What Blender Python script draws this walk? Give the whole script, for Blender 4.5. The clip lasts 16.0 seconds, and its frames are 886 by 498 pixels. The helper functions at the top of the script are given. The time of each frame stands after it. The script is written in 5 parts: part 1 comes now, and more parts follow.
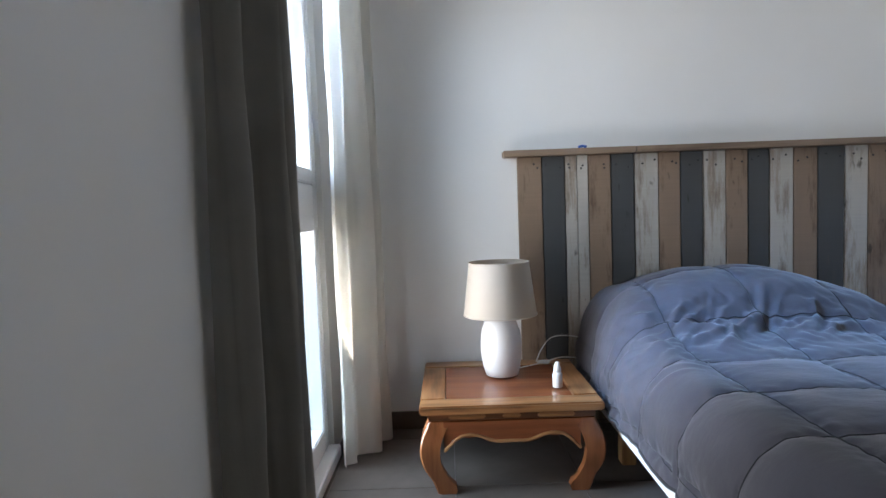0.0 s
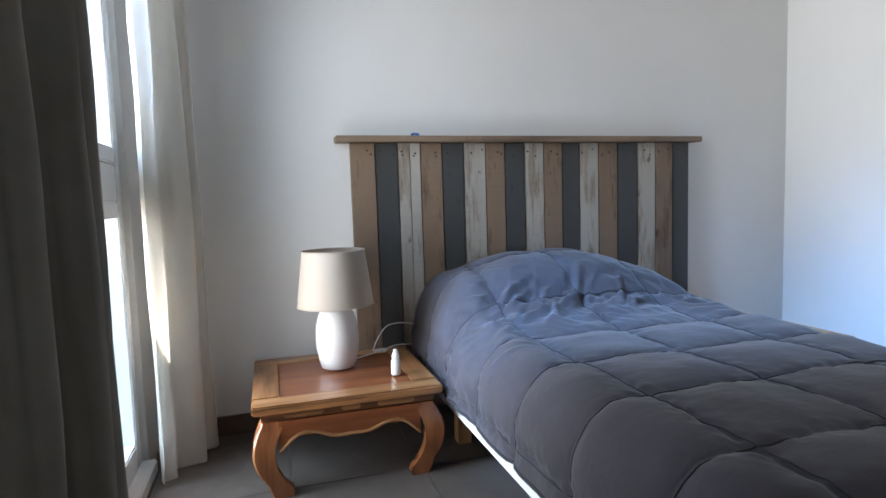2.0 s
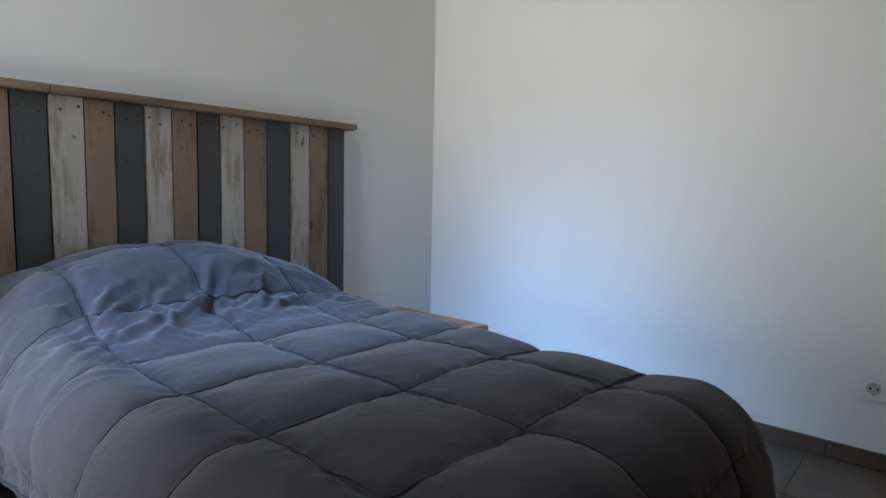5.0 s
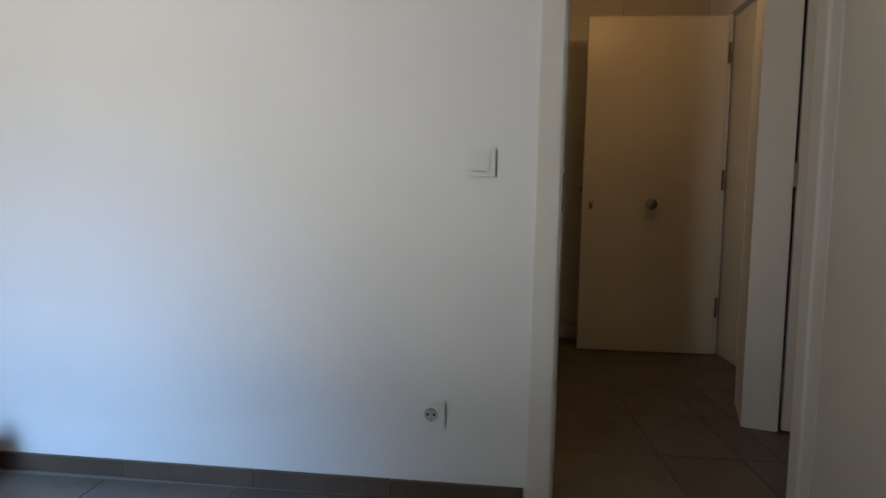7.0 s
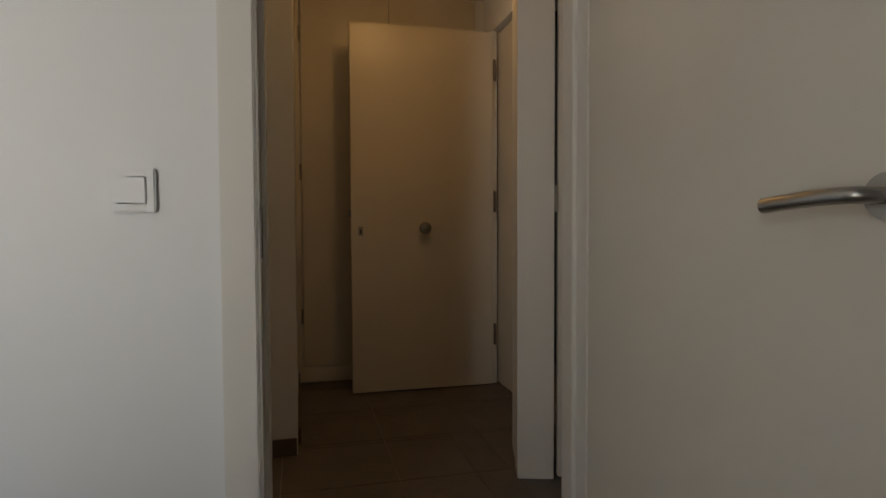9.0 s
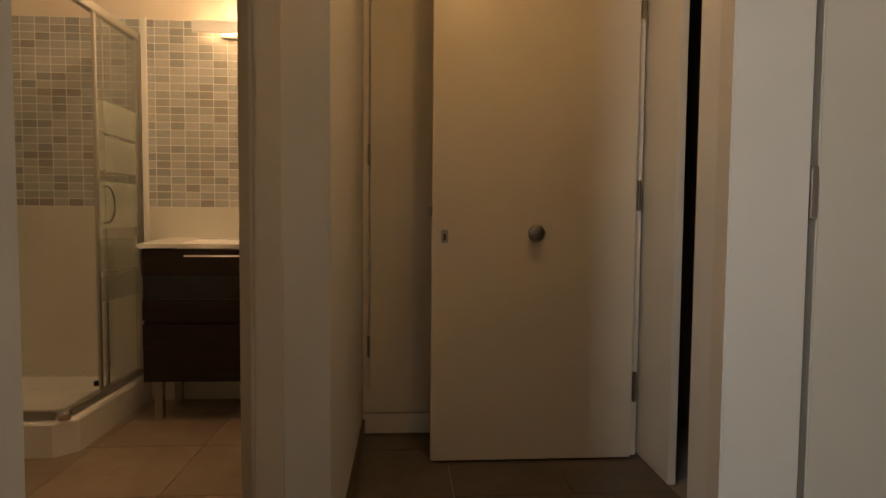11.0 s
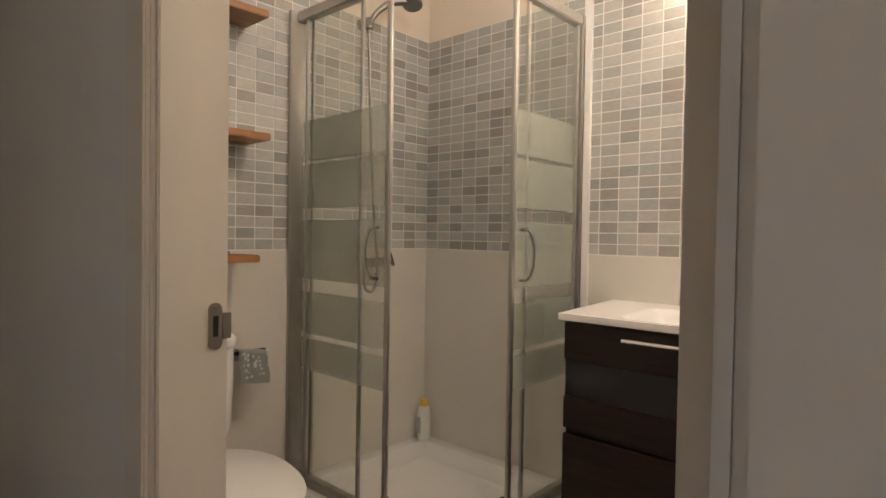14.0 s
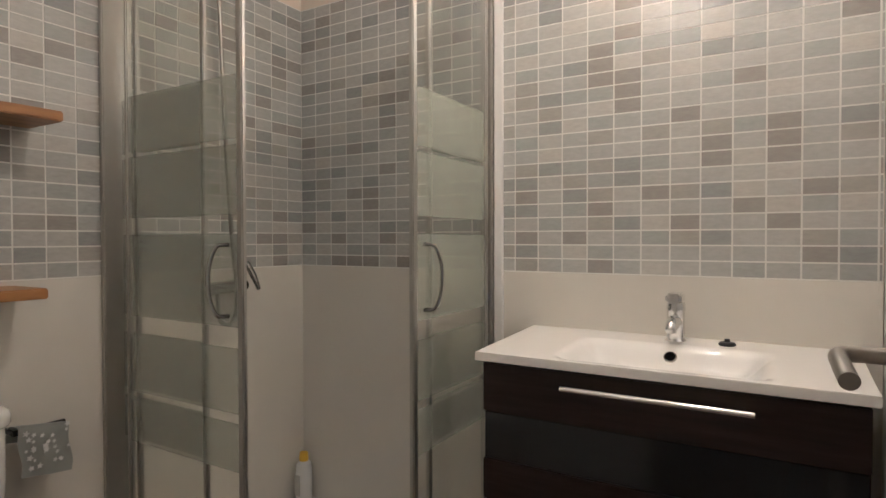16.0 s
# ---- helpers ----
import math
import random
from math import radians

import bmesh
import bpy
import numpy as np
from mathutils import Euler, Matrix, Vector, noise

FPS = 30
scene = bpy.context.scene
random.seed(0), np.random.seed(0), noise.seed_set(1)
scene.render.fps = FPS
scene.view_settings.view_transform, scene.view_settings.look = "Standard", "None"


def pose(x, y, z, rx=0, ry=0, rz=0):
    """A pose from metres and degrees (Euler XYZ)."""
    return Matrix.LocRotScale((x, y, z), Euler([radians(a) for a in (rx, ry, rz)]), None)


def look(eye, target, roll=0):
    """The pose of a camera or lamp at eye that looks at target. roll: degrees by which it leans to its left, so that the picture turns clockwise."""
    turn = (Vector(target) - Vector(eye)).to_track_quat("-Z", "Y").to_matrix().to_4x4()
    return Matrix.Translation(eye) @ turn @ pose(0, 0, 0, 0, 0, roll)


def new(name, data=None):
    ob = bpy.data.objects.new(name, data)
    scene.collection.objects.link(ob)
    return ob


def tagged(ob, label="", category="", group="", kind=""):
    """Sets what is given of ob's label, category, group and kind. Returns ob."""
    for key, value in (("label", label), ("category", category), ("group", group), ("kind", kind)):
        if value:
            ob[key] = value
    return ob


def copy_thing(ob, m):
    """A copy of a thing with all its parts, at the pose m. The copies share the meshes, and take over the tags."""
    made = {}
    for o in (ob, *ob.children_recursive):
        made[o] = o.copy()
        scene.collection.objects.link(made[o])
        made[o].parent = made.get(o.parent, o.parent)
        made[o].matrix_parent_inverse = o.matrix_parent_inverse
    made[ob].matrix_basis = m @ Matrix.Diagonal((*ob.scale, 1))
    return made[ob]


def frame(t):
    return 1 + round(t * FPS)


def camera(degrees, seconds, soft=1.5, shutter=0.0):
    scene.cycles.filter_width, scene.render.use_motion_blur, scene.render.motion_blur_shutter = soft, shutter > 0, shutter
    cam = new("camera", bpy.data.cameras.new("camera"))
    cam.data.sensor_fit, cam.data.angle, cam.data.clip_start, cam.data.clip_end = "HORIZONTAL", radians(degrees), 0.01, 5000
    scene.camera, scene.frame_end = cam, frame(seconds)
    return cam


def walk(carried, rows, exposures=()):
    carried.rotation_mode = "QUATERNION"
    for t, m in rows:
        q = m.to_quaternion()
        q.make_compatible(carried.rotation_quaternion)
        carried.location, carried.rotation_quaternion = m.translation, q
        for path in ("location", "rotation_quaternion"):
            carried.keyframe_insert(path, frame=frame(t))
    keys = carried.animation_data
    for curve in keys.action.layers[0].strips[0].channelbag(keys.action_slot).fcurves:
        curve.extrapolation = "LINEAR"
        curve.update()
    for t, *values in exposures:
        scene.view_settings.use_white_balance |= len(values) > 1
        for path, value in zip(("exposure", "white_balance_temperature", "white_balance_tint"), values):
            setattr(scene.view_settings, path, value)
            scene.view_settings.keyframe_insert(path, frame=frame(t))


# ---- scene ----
cam = camera(75.2, 16.0)
PATH = [
    (0, (0.463, 0.282, 0.911), (0.446, 2.278, 0.786), -2.1),
    (0.5, (0.4, 0.29, 0.9), (0.552, 2.28, 0.76), -2.2),
    (1, (0.393, 0.306, 0.891), (0.687, 2.281, 0.769), -2.1),
    (1.5, (0.409, 0.321, 0.888), (0.85, 2.267, 0.75), -1.8),
    (2, (0.431, 0.335, 0.889), (1.008, 2.243, 0.719), -1.8),
    (2.5, (0.459, 0.359, 0.893), (1.154, 2.226, 0.713), -1.4),
    (3, (0.508, 0.382, 0.891), (1.333, 2.192, 0.688), -1.4),
    (3.2, (0.522, 0.392, 0.893), (1.407, 2.174, 0.686), -1.0),
    (5.3, (0.785, 0.579, 0.84), (2.37, 1.785, 0.66), 1.4),
    (5.5, (0.847, 0.584, 0.837), (2.495, 1.703, 0.664), 1.5),
    (6, (1.019, 0.581, 0.844), (2.826, 1.421, 0.672), 1.7),
    (6.5, (1.183, 0.567, 0.863), (3.107, 1.087, 0.698), 1.6),
    (7, (1.324, 0.547, 0.857), (3.312, 0.72, 0.72), 1.3),
    (7.5, (1.443, 0.487, 0.857), (3.437, 0.385, 0.745), 0.4),
    (8, (1.544, 0.422, 0.865), (3.52, 0.126, 0.775), -0.8),
    (8.5, (1.626, 0.336, 0.888), (3.573, -0.114, 0.809), -0.6),
    (8.7, (1.676, 0.316, 0.906), (3.615, -0.172, 0.831), -0.3),
    (10.8, (2.589, 0.112, 0.947), (4.576, -0.095, 0.86), 0.6),
    (11, (2.693, 0.114, 0.969), (4.686, -0.019, 0.866), 0.5),
    (11.5, (2.873, 0.116, 1.007), (4.868, 0.205, 0.897), 0.6),
    (12, (3.097, 0.153, 1.034), (5.059, 0.527, 0.933), 0.7),
    (12.5, (3.268, 0.187, 1.062), (5.151, 0.853, 0.965), 0.1),
    (13, (3.503, 0.229, 1.09), (5.24, 1.217, 1.01), -0.2),
    (13.5, (3.665, 0.269, 1.096), (5.253, 1.481, 1.022), 0.3),
    (14, (3.842, 0.405, 1.08), (5.323, 1.749, 1.035), 0.9),
    (14.5, (3.978, 0.528, 1.082), (5.422, 1.912, 1.033), 1.1),
    (15, (4.095, 0.624, 1.077), (5.567, 1.976, 1.016), 1.0),
    (15.5, (4.161, 0.677, 1.09), (5.726, 1.922, 1.056), 0.8),
    (16, (4.188, 0.695, 1.117), (5.903, 1.724, 1.083), -0.1),
]
EXPOSURES = [(0.0, -0.2, 6800, 14), (1.5, -0.1, 6900, 14), (3.0, -0.35, 6900, 14), (5.5, -0.6, 7350, 13), (7.5, -0.55, 7700, 14), (8.5, -0.62, 8000, 14), (9.7, -0.05, 8200, 15), (11.0, 0.4, 8200, 15), (12.0, 1.05, 6600, 14), (12.5, 1.5, 5700, 12), (13.5, 1.5, 5300, 11), (14.5, 1.02, 4950, 10), (16.0, 1.04, 4750, 10)]
walk(cam, [(t, look(eye, target, roll)) for t, eye, target, roll in PATH], EXPOSURES)

# ---- world, sun, exposure ----
world = bpy.data.worlds.new("world")
scene.world = world
world.use_nodes = True
wn = world.node_tree
sky = wn.nodes.new("ShaderNodeTexSky")
sky.sky_type = "NISHITA"
sky.sun_disc = False
sky.sun_elevation = radians(52)
sky.sun_rotation = radians(185)
wn.nodes["Background"].inputs["Strength"].default_value = 0.07
wn.links.new(sky.outputs["Color"], wn.nodes["Background"].inputs["Color"])
sun_data = bpy.data.lights.new("sun", "SUN")
sun_data.energy, sun_data.angle, sun_data.color = 3.0, radians(0.5), (1.0, 0.95, 0.87)
sun = new("sun", sun_data)
sun.matrix_world = look((0, -6.2, 8), (0, 0, 0))


def area_lamp(name, m, sx, sy, watts, colour):
    data = bpy.data.lights.new(name, "AREA")
    data.shape, data.size, data.size_y, data.energy, data.color = "RECTANGLE", sx, sy, watts, colour
    ob = new(name, data)
    ob.matrix_world = m
    return ob


# daylight in the window's opening: the blue sky from above, the sunlit terrace from in front
window_sky = area_lamp("window_sky", look((-0.22, 2.08, 1.02), (1.20, 1.90, 0.55)), 0.62, 1.8, 33.0, (0.58, 0.78, 1.0))
window_sky.data.spread = radians(125)
window_terrace = area_lamp("window_terrace", look((-0.20, 2.08, 1.10), (2.95, 1.75, 2.35)), 0.62, 2.0, 25.0, (1.0, 0.97, 0.90))
window_terrace.data.spread = radians(110)
window_high = area_lamp("window_high_sky", look((-0.24, 2.08, 1.75), (2.96, 1.92, -0.30)), 0.60, 0.7, 15.0, (0.22, 0.50, 1.0))
window_high.data.spread = radians(40)

# ---- materials ----
def rgb(c):
    return (c[0], c[1], c[2], 1.0)


def base_mat(name, rough=0.6, metal=0.0):
    m = bpy.data.materials.new(name)
    m.use_nodes = True
    b = m.node_tree.nodes["Principled BSDF"]
    b.inputs["Roughness"].default_value = rough
    b.inputs["Metallic"].default_value = metal
    return m, m.node_tree, b


def coords(nt, scale=(1, 1, 1)):
    tc = nt.nodes.new("ShaderNodeNewGeometry")
    mp = nt.nodes.new("ShaderNodeMapping")
    mp.inputs["Scale"].default_value = scale
    nt.links.new(tc.outputs["Position"], mp.inputs["Vector"])
    return mp.outputs["Vector"]


def noise_tex(nt, vec, scale, detail=4.0, rough=0.55):
    n = nt.nodes.new("ShaderNodeTexNoise")
    n.inputs["Scale"].default_value = scale
    n.inputs["Detail"].default_value = detail
    n.inputs["Roughness"].default_value = rough
    nt.links.new(vec, n.inputs["Vector"])
    return n.outputs["Fac"]


def ramp(nt, fac, stops):
    r = nt.nodes.new("ShaderNodeValToRGB")
    el = r.color_ramp.elements
    while len(el) < len(stops):
        el.new(0.5)
    for e, (p, c) in zip(el, stops):
        e.position, e.color = p, rgb(c)
    nt.links.new(fac, r.inputs["Fac"])
    return r.outputs["Color"]


def mix(nt, fac, a, b, mode="MIX"):
    n = nt.nodes.new("ShaderNodeMix")
    n.data_type, n.blend_type = "RGBA", mode
    for sock, v in ((n.inputs[0], fac), (n.inputs[6], a), (n.inputs[7], b)):
        if isinstance(v, (int, float)):
            sock.default_value = v
        elif isinstance(v, tuple):
            sock.default_value = rgb(v)
        else:
            nt.links.new(v, sock)
    return n.outputs[2]


def bump(nt, b, height, strength, dist=0.002):
    n = nt.nodes.new("ShaderNodeBump")
    n.inputs["Strength"].default_value = strength
    n.inputs["Distance"].default_value = dist
    nt.links.new(height, n.inputs["Height"])
    nt.links.new(n.outputs["Normal"], b.inputs["Normal"])


def painted(name, c, rough=0.6, var=0.05, fine=180.0, strength=0.15, big=1.7):
    """Matt or satin paint: broad unevenness, fine roller grain."""
    m, nt, b = base_mat(name, rough)
    v = coords(nt)
    dark = tuple(x * (1 - var) for x in c)
    lite = tuple(min(1, x * (1 + var * 0.6)) for x in c)
    col = ramp(nt, noise_tex(nt, v, big, 5), [(0.3, dark), (0.7, lite)])
    nt.links.new(col, b.inputs["Base Color"])
    bump(nt, b, noise_tex(nt, v, fine, 3), strength, 0.001)
    return m


def metal(name, c, rough=0.25, grain=300.0):
    m, nt, b = base_mat(name, rough, 1.0)
    v = coords(nt)
    b.inputs["Base Color"].default_value = rgb(c)
    r = nt.nodes.new("ShaderNodeMapRange")
    r.inputs["To Min"].default_value, r.inputs["To Max"].default_value = rough * 0.7, rough * 1.4
    nt.links.new(noise_tex(nt, v, grain * 0.1, 4), r.inputs["Value"])
    nt.links.new(r.outputs["Result"], b.inputs["Roughness"])
    return m


def wood(name, dark, mid, lite, along="x", scale=1.0, rough=0.4, rand=False, knots=True):
    """Grained timber: long streaks along one axis, blotches, darker knots."""
    m, nt, b = base_mat(name, rough)
    s = {"x": (2.2, 26, 26), "y": (26, 2.2, 26), "z": (26, 26, 2.2)}[along]
    v = coords(nt, tuple(k * scale for k in s))
    if rand:
        oi = nt.nodes.new("ShaderNodeObjectInfo")
        add = nt.nodes.new("ShaderNodeVectorMath")
        mul = nt.nodes.new("ShaderNodeMath")
        mul.operation, mul.inputs[1].default_value = "MULTIPLY", 60.0
        nt.links.new(oi.outputs["Random"], mul.inputs[0])
        nt.links.new(v, add.inputs[0])
        nt.links.new(mul.outputs[0], add.inputs[1])
        v = add.outputs[0]
    g = noise_tex(nt, v, 1.0, 7, 0.62)
    col = ramp(nt, g, [(0.28, dark), (0.5, mid), (0.72, lite)])
    if knots:
        v2 = coords(nt, (4 * scale, 4 * scale, 4 * scale))
        k = ramp(nt, noise_tex(nt, v2, 1.3, 3), [(0.60, (0, 0, 0)), (0.78, (0.7, 0.7, 0.7))])
        col = mix(nt, k, col, dark)
    nt.links.new(col, b.inputs["Base Color"])
    bump(nt, b, g, 0.25, 0.002)
    return m


def worn_plank(name, paint, bare, cover, seed):
    """Reclaimed board: bare grained wood under paint worn off in streaks, with dark knots and saw marks."""
    m, nt, b = base_mat(name, 0.62)
    oi = nt.nodes.new("ShaderNodeObjectInfo")
    mul = nt.nodes.new("ShaderNodeMath")
    mul.operation, mul.inputs[1].default_value = "MULTIPLY", 37.0 + seed

    def shifted(scale):
        v = coords(nt, scale)
        add = nt.nodes.new("ShaderNodeVectorMath")
        nt.links.new(v, add.inputs[0])
        nt.links.new(mul.outputs[0], add.inputs[1])
        return add.outputs[0]

    nt.links.new(oi.outputs["Random"], mul.inputs[0])
    grain = noise_tex(nt, shifted((30, 30, 1.8)), 1.0, 8, 0.65)
    dark = tuple(k * 0.35 for k in bare)
    wood_col = ramp(nt, grain, [(0.28, dark), (0.5, bare), (0.75, tuple(min(1, k * 1.35) for k in bare))])
    streak = noise_tex(nt, shifted((14, 14, 2.2)), 1.0, 9, 0.72)
    keep = ramp(nt, streak, [(cover - 0.05, (1, 1, 1)), (cover + 0.06, (0, 0, 0))])
    tone = ramp(nt, noise_tex(nt, shifted((5, 5, 1.2)), 1.0, 5), [(0.3, tuple(k * 0.82 for k in paint)), (0.7, tuple(min(1, k * 1.08) for k in paint))])
    col = mix(nt, keep, wood_col, tone)
    spots = ramp(nt, noise_tex(nt, shifted((26, 26, 11)), 1.0, 2), [(0.70, (0, 0, 0)), (0.78, (0.85, 0.85, 0.85))])
    col = mix(nt, spots, col, tuple(k * 0.2 for k in bare))
    saw = noise_tex(nt, shifted((2, 2, 160)), 1.0, 2)
    nt.links.new(mix(nt, 0.10, col, ramp(nt, saw, [(0.3, (0.3, 0.3, 0.3)), (0.7, (1, 1, 1))]), "MULTIPLY"), b.inputs["Base Color"])
    bump(nt, b, grain, 0.4, 0.003)
    return m


def floor_tile(name, dark, lite, rough=0.38):
    m, nt, b = base_mat(name, rough)
    v = coords(nt)
    oi = nt.nodes.new("ShaderNodeObjectInfo")
    cloud = ramp(nt, noise_tex(nt, v, 6.0, 6, 0.6), [(0.3, dark), (0.7, lite)])
    tone = ramp(nt, oi.outputs["Random"], [(0.0, (0.9, 0.9, 0.9)), (1.0, (1.06, 1.06, 1.06))])
    col = mix(nt, 1.0, cloud, tone, "MULTIPLY")
    nt.links.new(col, b.inputs["Base Color"])
    r = nt.nodes.new("ShaderNodeMapRange")
    r.inputs["To Min"].default_value, r.inputs["To Max"].default_value = rough * 0.75, rough * 1.35
    nt.links.new(noise_tex(nt, v, 25, 4), r.inputs["Value"])
    nt.links.new(r.outputs["Result"], b.inputs["Roughness"])
    bump(nt, b, noise_tex(nt, v, 160, 3), 0.12, 0.001)
    return m


def mosaic(name, island):
    """Small glazed wall tiles in a few stone greys."""
    m, nt, b = base_mat(name, 0.32)
    src = nt.nodes.new("ShaderNodeNewGeometry").outputs["Random Per Island"] if island else nt.nodes.new("ShaderNodeObjectInfo").outputs["Random"]
    r = nt.nodes.new("ShaderNodeValToRGB")
    r.color_ramp.interpolation = "CONSTANT"
    cols = [(0.0, (0.50, 0.50, 0.48)), (0.30, (0.465, 0.470, 0.455)), (0.54, (0.41, 0.42, 0.41)), (0.66, (0.335, 0.342, 0.335)),
            (0.76, (0.34, 0.32, 0.295)), (0.85, (0.41, 0.39, 0.36)), (0.92, (0.55, 0.535, 0.50))]
    el = r.color_ramp.elements
    while len(el) < len(cols):
        el.new(0.5)
    for e, (p, c) in zip(el, cols):
        e.position, e.color = p, rgb(c)
    nt.links.new(src, r.inputs["Fac"])
    v = coords(nt, (1, 1, 3))
    vein = ramp(nt, noise_tex(nt, v, 45, 5, 0.65), [(0.3, (0.86, 0.86, 0.86)), (0.7, (1.06, 1.06, 1.06))])
    nt.links.new(mix(nt, 1.0, r.outputs["Color"], vein, "MULTIPLY"), b.inputs["Base Color"])
    bump(nt, b, noise_tex(nt, v, 120, 3), 0.1, 0.001)
    return m


def fabric(name, c, weave=900.0, rough=0.9, var=0.12, sheen=0.3, thin=0.0):
    m, nt, b = base_mat(name, rough)
    v = coords(nt)
    col = ramp(nt, noise_tex(nt, v, 7, 5), [(0.3, tuple(x * (1 - var) for x in c)), (0.7, tuple(min(1, x * (1 + var)) for x in c))])
    nt.links.new(col, b.inputs["Base Color"])
    b.inputs["Sheen Weight"].default_value = sheen
    bump(nt, b, noise_tex(nt, v, weave * 0.4, 2), 0.2, 0.0008)
    if thin:
        out = nt.nodes["Material Output"]
        tr = nt.nodes.new("ShaderNodeBsdfTranslucent")
        nt.links.new(col, tr.inputs["Color"])
        ms = nt.nodes.new("ShaderNodeMixShader")
        ms.inputs[0].default_value = thin
        nt.links.new(b.outputs[0], ms.inputs[1])
        nt.links.new(tr.outputs[0], ms.inputs[2])
        nt.links.new(ms.outputs[0], out.inputs["Surface"])
    return m


def quilt_cloth(name, c):
    """Brushed cotton with soft rumples and a fine weave."""
    m, nt, b = base_mat(name, 0.88)
    v = coords(nt)
    col = ramp(nt, noise_tex(nt, v, 9, 5), [(0.3, tuple(x * 0.9 for x in c)), (0.7, tuple(x * 1.08 for x in c))])
    nt.links.new(col, b.inputs["Base Color"])
    b.inputs["Sheen Weight"].default_value = 0.4
    b.inputs["Sheen Roughness"].default_value = 0.4
    rum = noise_tex(nt, coords(nt, (1.0, 1.6, 1.2)), 22, 4, 0.5)
    weave = noise_tex(nt, v, 420, 2)
    n1 = nt.nodes.new("ShaderNodeBump")
    n1.inputs["Strength"].default_value, n1.inputs["Distance"].default_value = 0.32, 0.007
    nt.links.new(rum, n1.inputs["Height"])
    n2 = nt.nodes.new("ShaderNodeBump")
    n2.inputs["Strength"].default_value, n2.inputs["Distance"].default_value = 0.2, 0.0008
    nt.links.new(weave, n2.inputs["Height"])
    nt.links.new(n1.outputs["Normal"], n2.inputs["Normal"])
    nt.links.new(n2.outputs["Normal"], b.inputs["Normal"])
    return m


def glass(name, frost=0.0, tint=(0.98, 0.985, 0.97)):
    """Thin clear pane; frost: how much of it is etched white."""
    m, nt, b = base_mat(name, 0.05)
    out = nt.nodes["Material Output"]
    tr = nt.nodes.new("ShaderNodeBsdfTransparent")
    tr.inputs["Color"].default_value = rgb(tint)
    gl = nt.nodes.new("ShaderNodeBsdfGlossy")
    gl.inputs["Roughness"].default_value = 0.03
    lw = nt.nodes.new("ShaderNodeLayerWeight")
    pw = nt.nodes.new("ShaderNodeMath")
    pw.operation, pw.inputs[1].default_value = "POWER", 4.0
    fr = nt.nodes.new("ShaderNodeMapRange")
    fr.inputs["To Min"].default_value, fr.inputs["To Max"].default_value = 0.025, 0.75
    nt.links.new(lw.outputs["Facing"], pw.inputs[0])
    nt.links.new(pw.outputs[0], fr.inputs["Value"])
    ms = nt.nodes.new("ShaderNodeMixShader")
    nt.links.new(fr.outputs[0], ms.inputs[0])
    nt.links.new(tr.outputs[0], ms.inputs[1])
    nt.links.new(gl.outputs[0], ms.inputs[2])
    last = ms.outputs[0]
    if frost:
        b.inputs["Roughness"].default_value = 0.55
        b.inputs["Base Color"].default_value = rgb((0.58, 0.60, 0.52))
        m2 = nt.nodes.new("ShaderNodeMixShader")
        m2.inputs[0].default_value = frost
        nt.links.new(last, m2.inputs[1])
        nt.links.new(b.outputs[0], m2.inputs[2])
        last = m2.outputs[0]
    nt.links.new(last, out.inputs["Surface"])
    return m


def glow(name, c, strength):
    m, nt, b = base_mat(name, 0.5)
    b.inputs["Base Color"].default_value = rgb(c)
    b.inputs["Emission Color"].default_value = rgb(c)
    b.inputs["Emission Strength"].default_value = strength
    return m


M_WALL = painted("wall_paint", (0.80, 0.80, 0.79), 0.55, 0.03, 220, 0.12)
M_BATHWALL = painted("bath_wall_paint", (0.78, 0.70, 0.60), 0.6, 0.04, 220, 0.12)
M_CEIL = painted("ceiling_paint", (0.82, 0.82, 0.81), 0.7, 0.03)
M_DOOR = painted("door_lacquer", (0.68, 0.63, 0.55), 0.34, 0.04, 90, 0.06, 2.5)
M_TRIM = painted("trim_lacquer", (0.75, 0.71, 0.65), 0.38, 0.04, 90, 0.06, 2.5)
M_PVC = painted("window_profile", (0.82, 0.84, 0.86), 0.3, 0.03, 60, 0.04)
M_FLOOR = floor_tile("stoneware", (0.102, 0.084, 0.072), (0.148, 0.125, 0.109))
M_GROUT = painted("grout", (0.34, 0.32, 0.30), 0.85, 0.12)
M_BATHFLOOR = floor_tile("bath_stoneware", (0.26, 0.19, 0.14), (0.33, 0.25, 0.19), 0.42)
M_SKIRT = floor_tile("skirting_tile", (0.088, 0.058, 0.041), (0.125, 0.088, 0.065), 0.4)
M_MOSAIC = mosaic("mosaic_tile", False)
M_MOSAIC_FAR = mosaic("mosaic_tile_joined", True)
M_TILEGROUT = painted("tile_grout", (0.80, 0.79, 0.75), 0.8, 0.06)
M_CREAM = painted("cream_wall_tile", (0.72, 0.69, 0.63), 0.25, 0.03, 40, 0.04, 3)
M_TABLE = wood("lacquered_teak", (0.17, 0.052, 0.022), (0.27, 0.085, 0.034), (0.36, 0.13, 0.052), "x", 0.8, 0.24)
M_TABLE_Z = wood("lacquered_teak_upright", (0.09, 0.030, 0.013), (0.29, 0.10, 0.038), (0.42, 0.165, 0.065), "z", 0.7, 0.27)
M_TABLE_EDGE = wood("worn_teak_edge", (0.035, 0.014, 0.008), (0.37, 0.17, 0.068), (0.56, 0.32, 0.15), "x", 0.9, 0.3)
M_TABLE_EDGE_Y = wood("worn_teak_side", (0.035, 0.014, 0.008), (0.34, 0.15, 0.06), (0.52, 0.29, 0.13), "y", 0.8, 0.3)
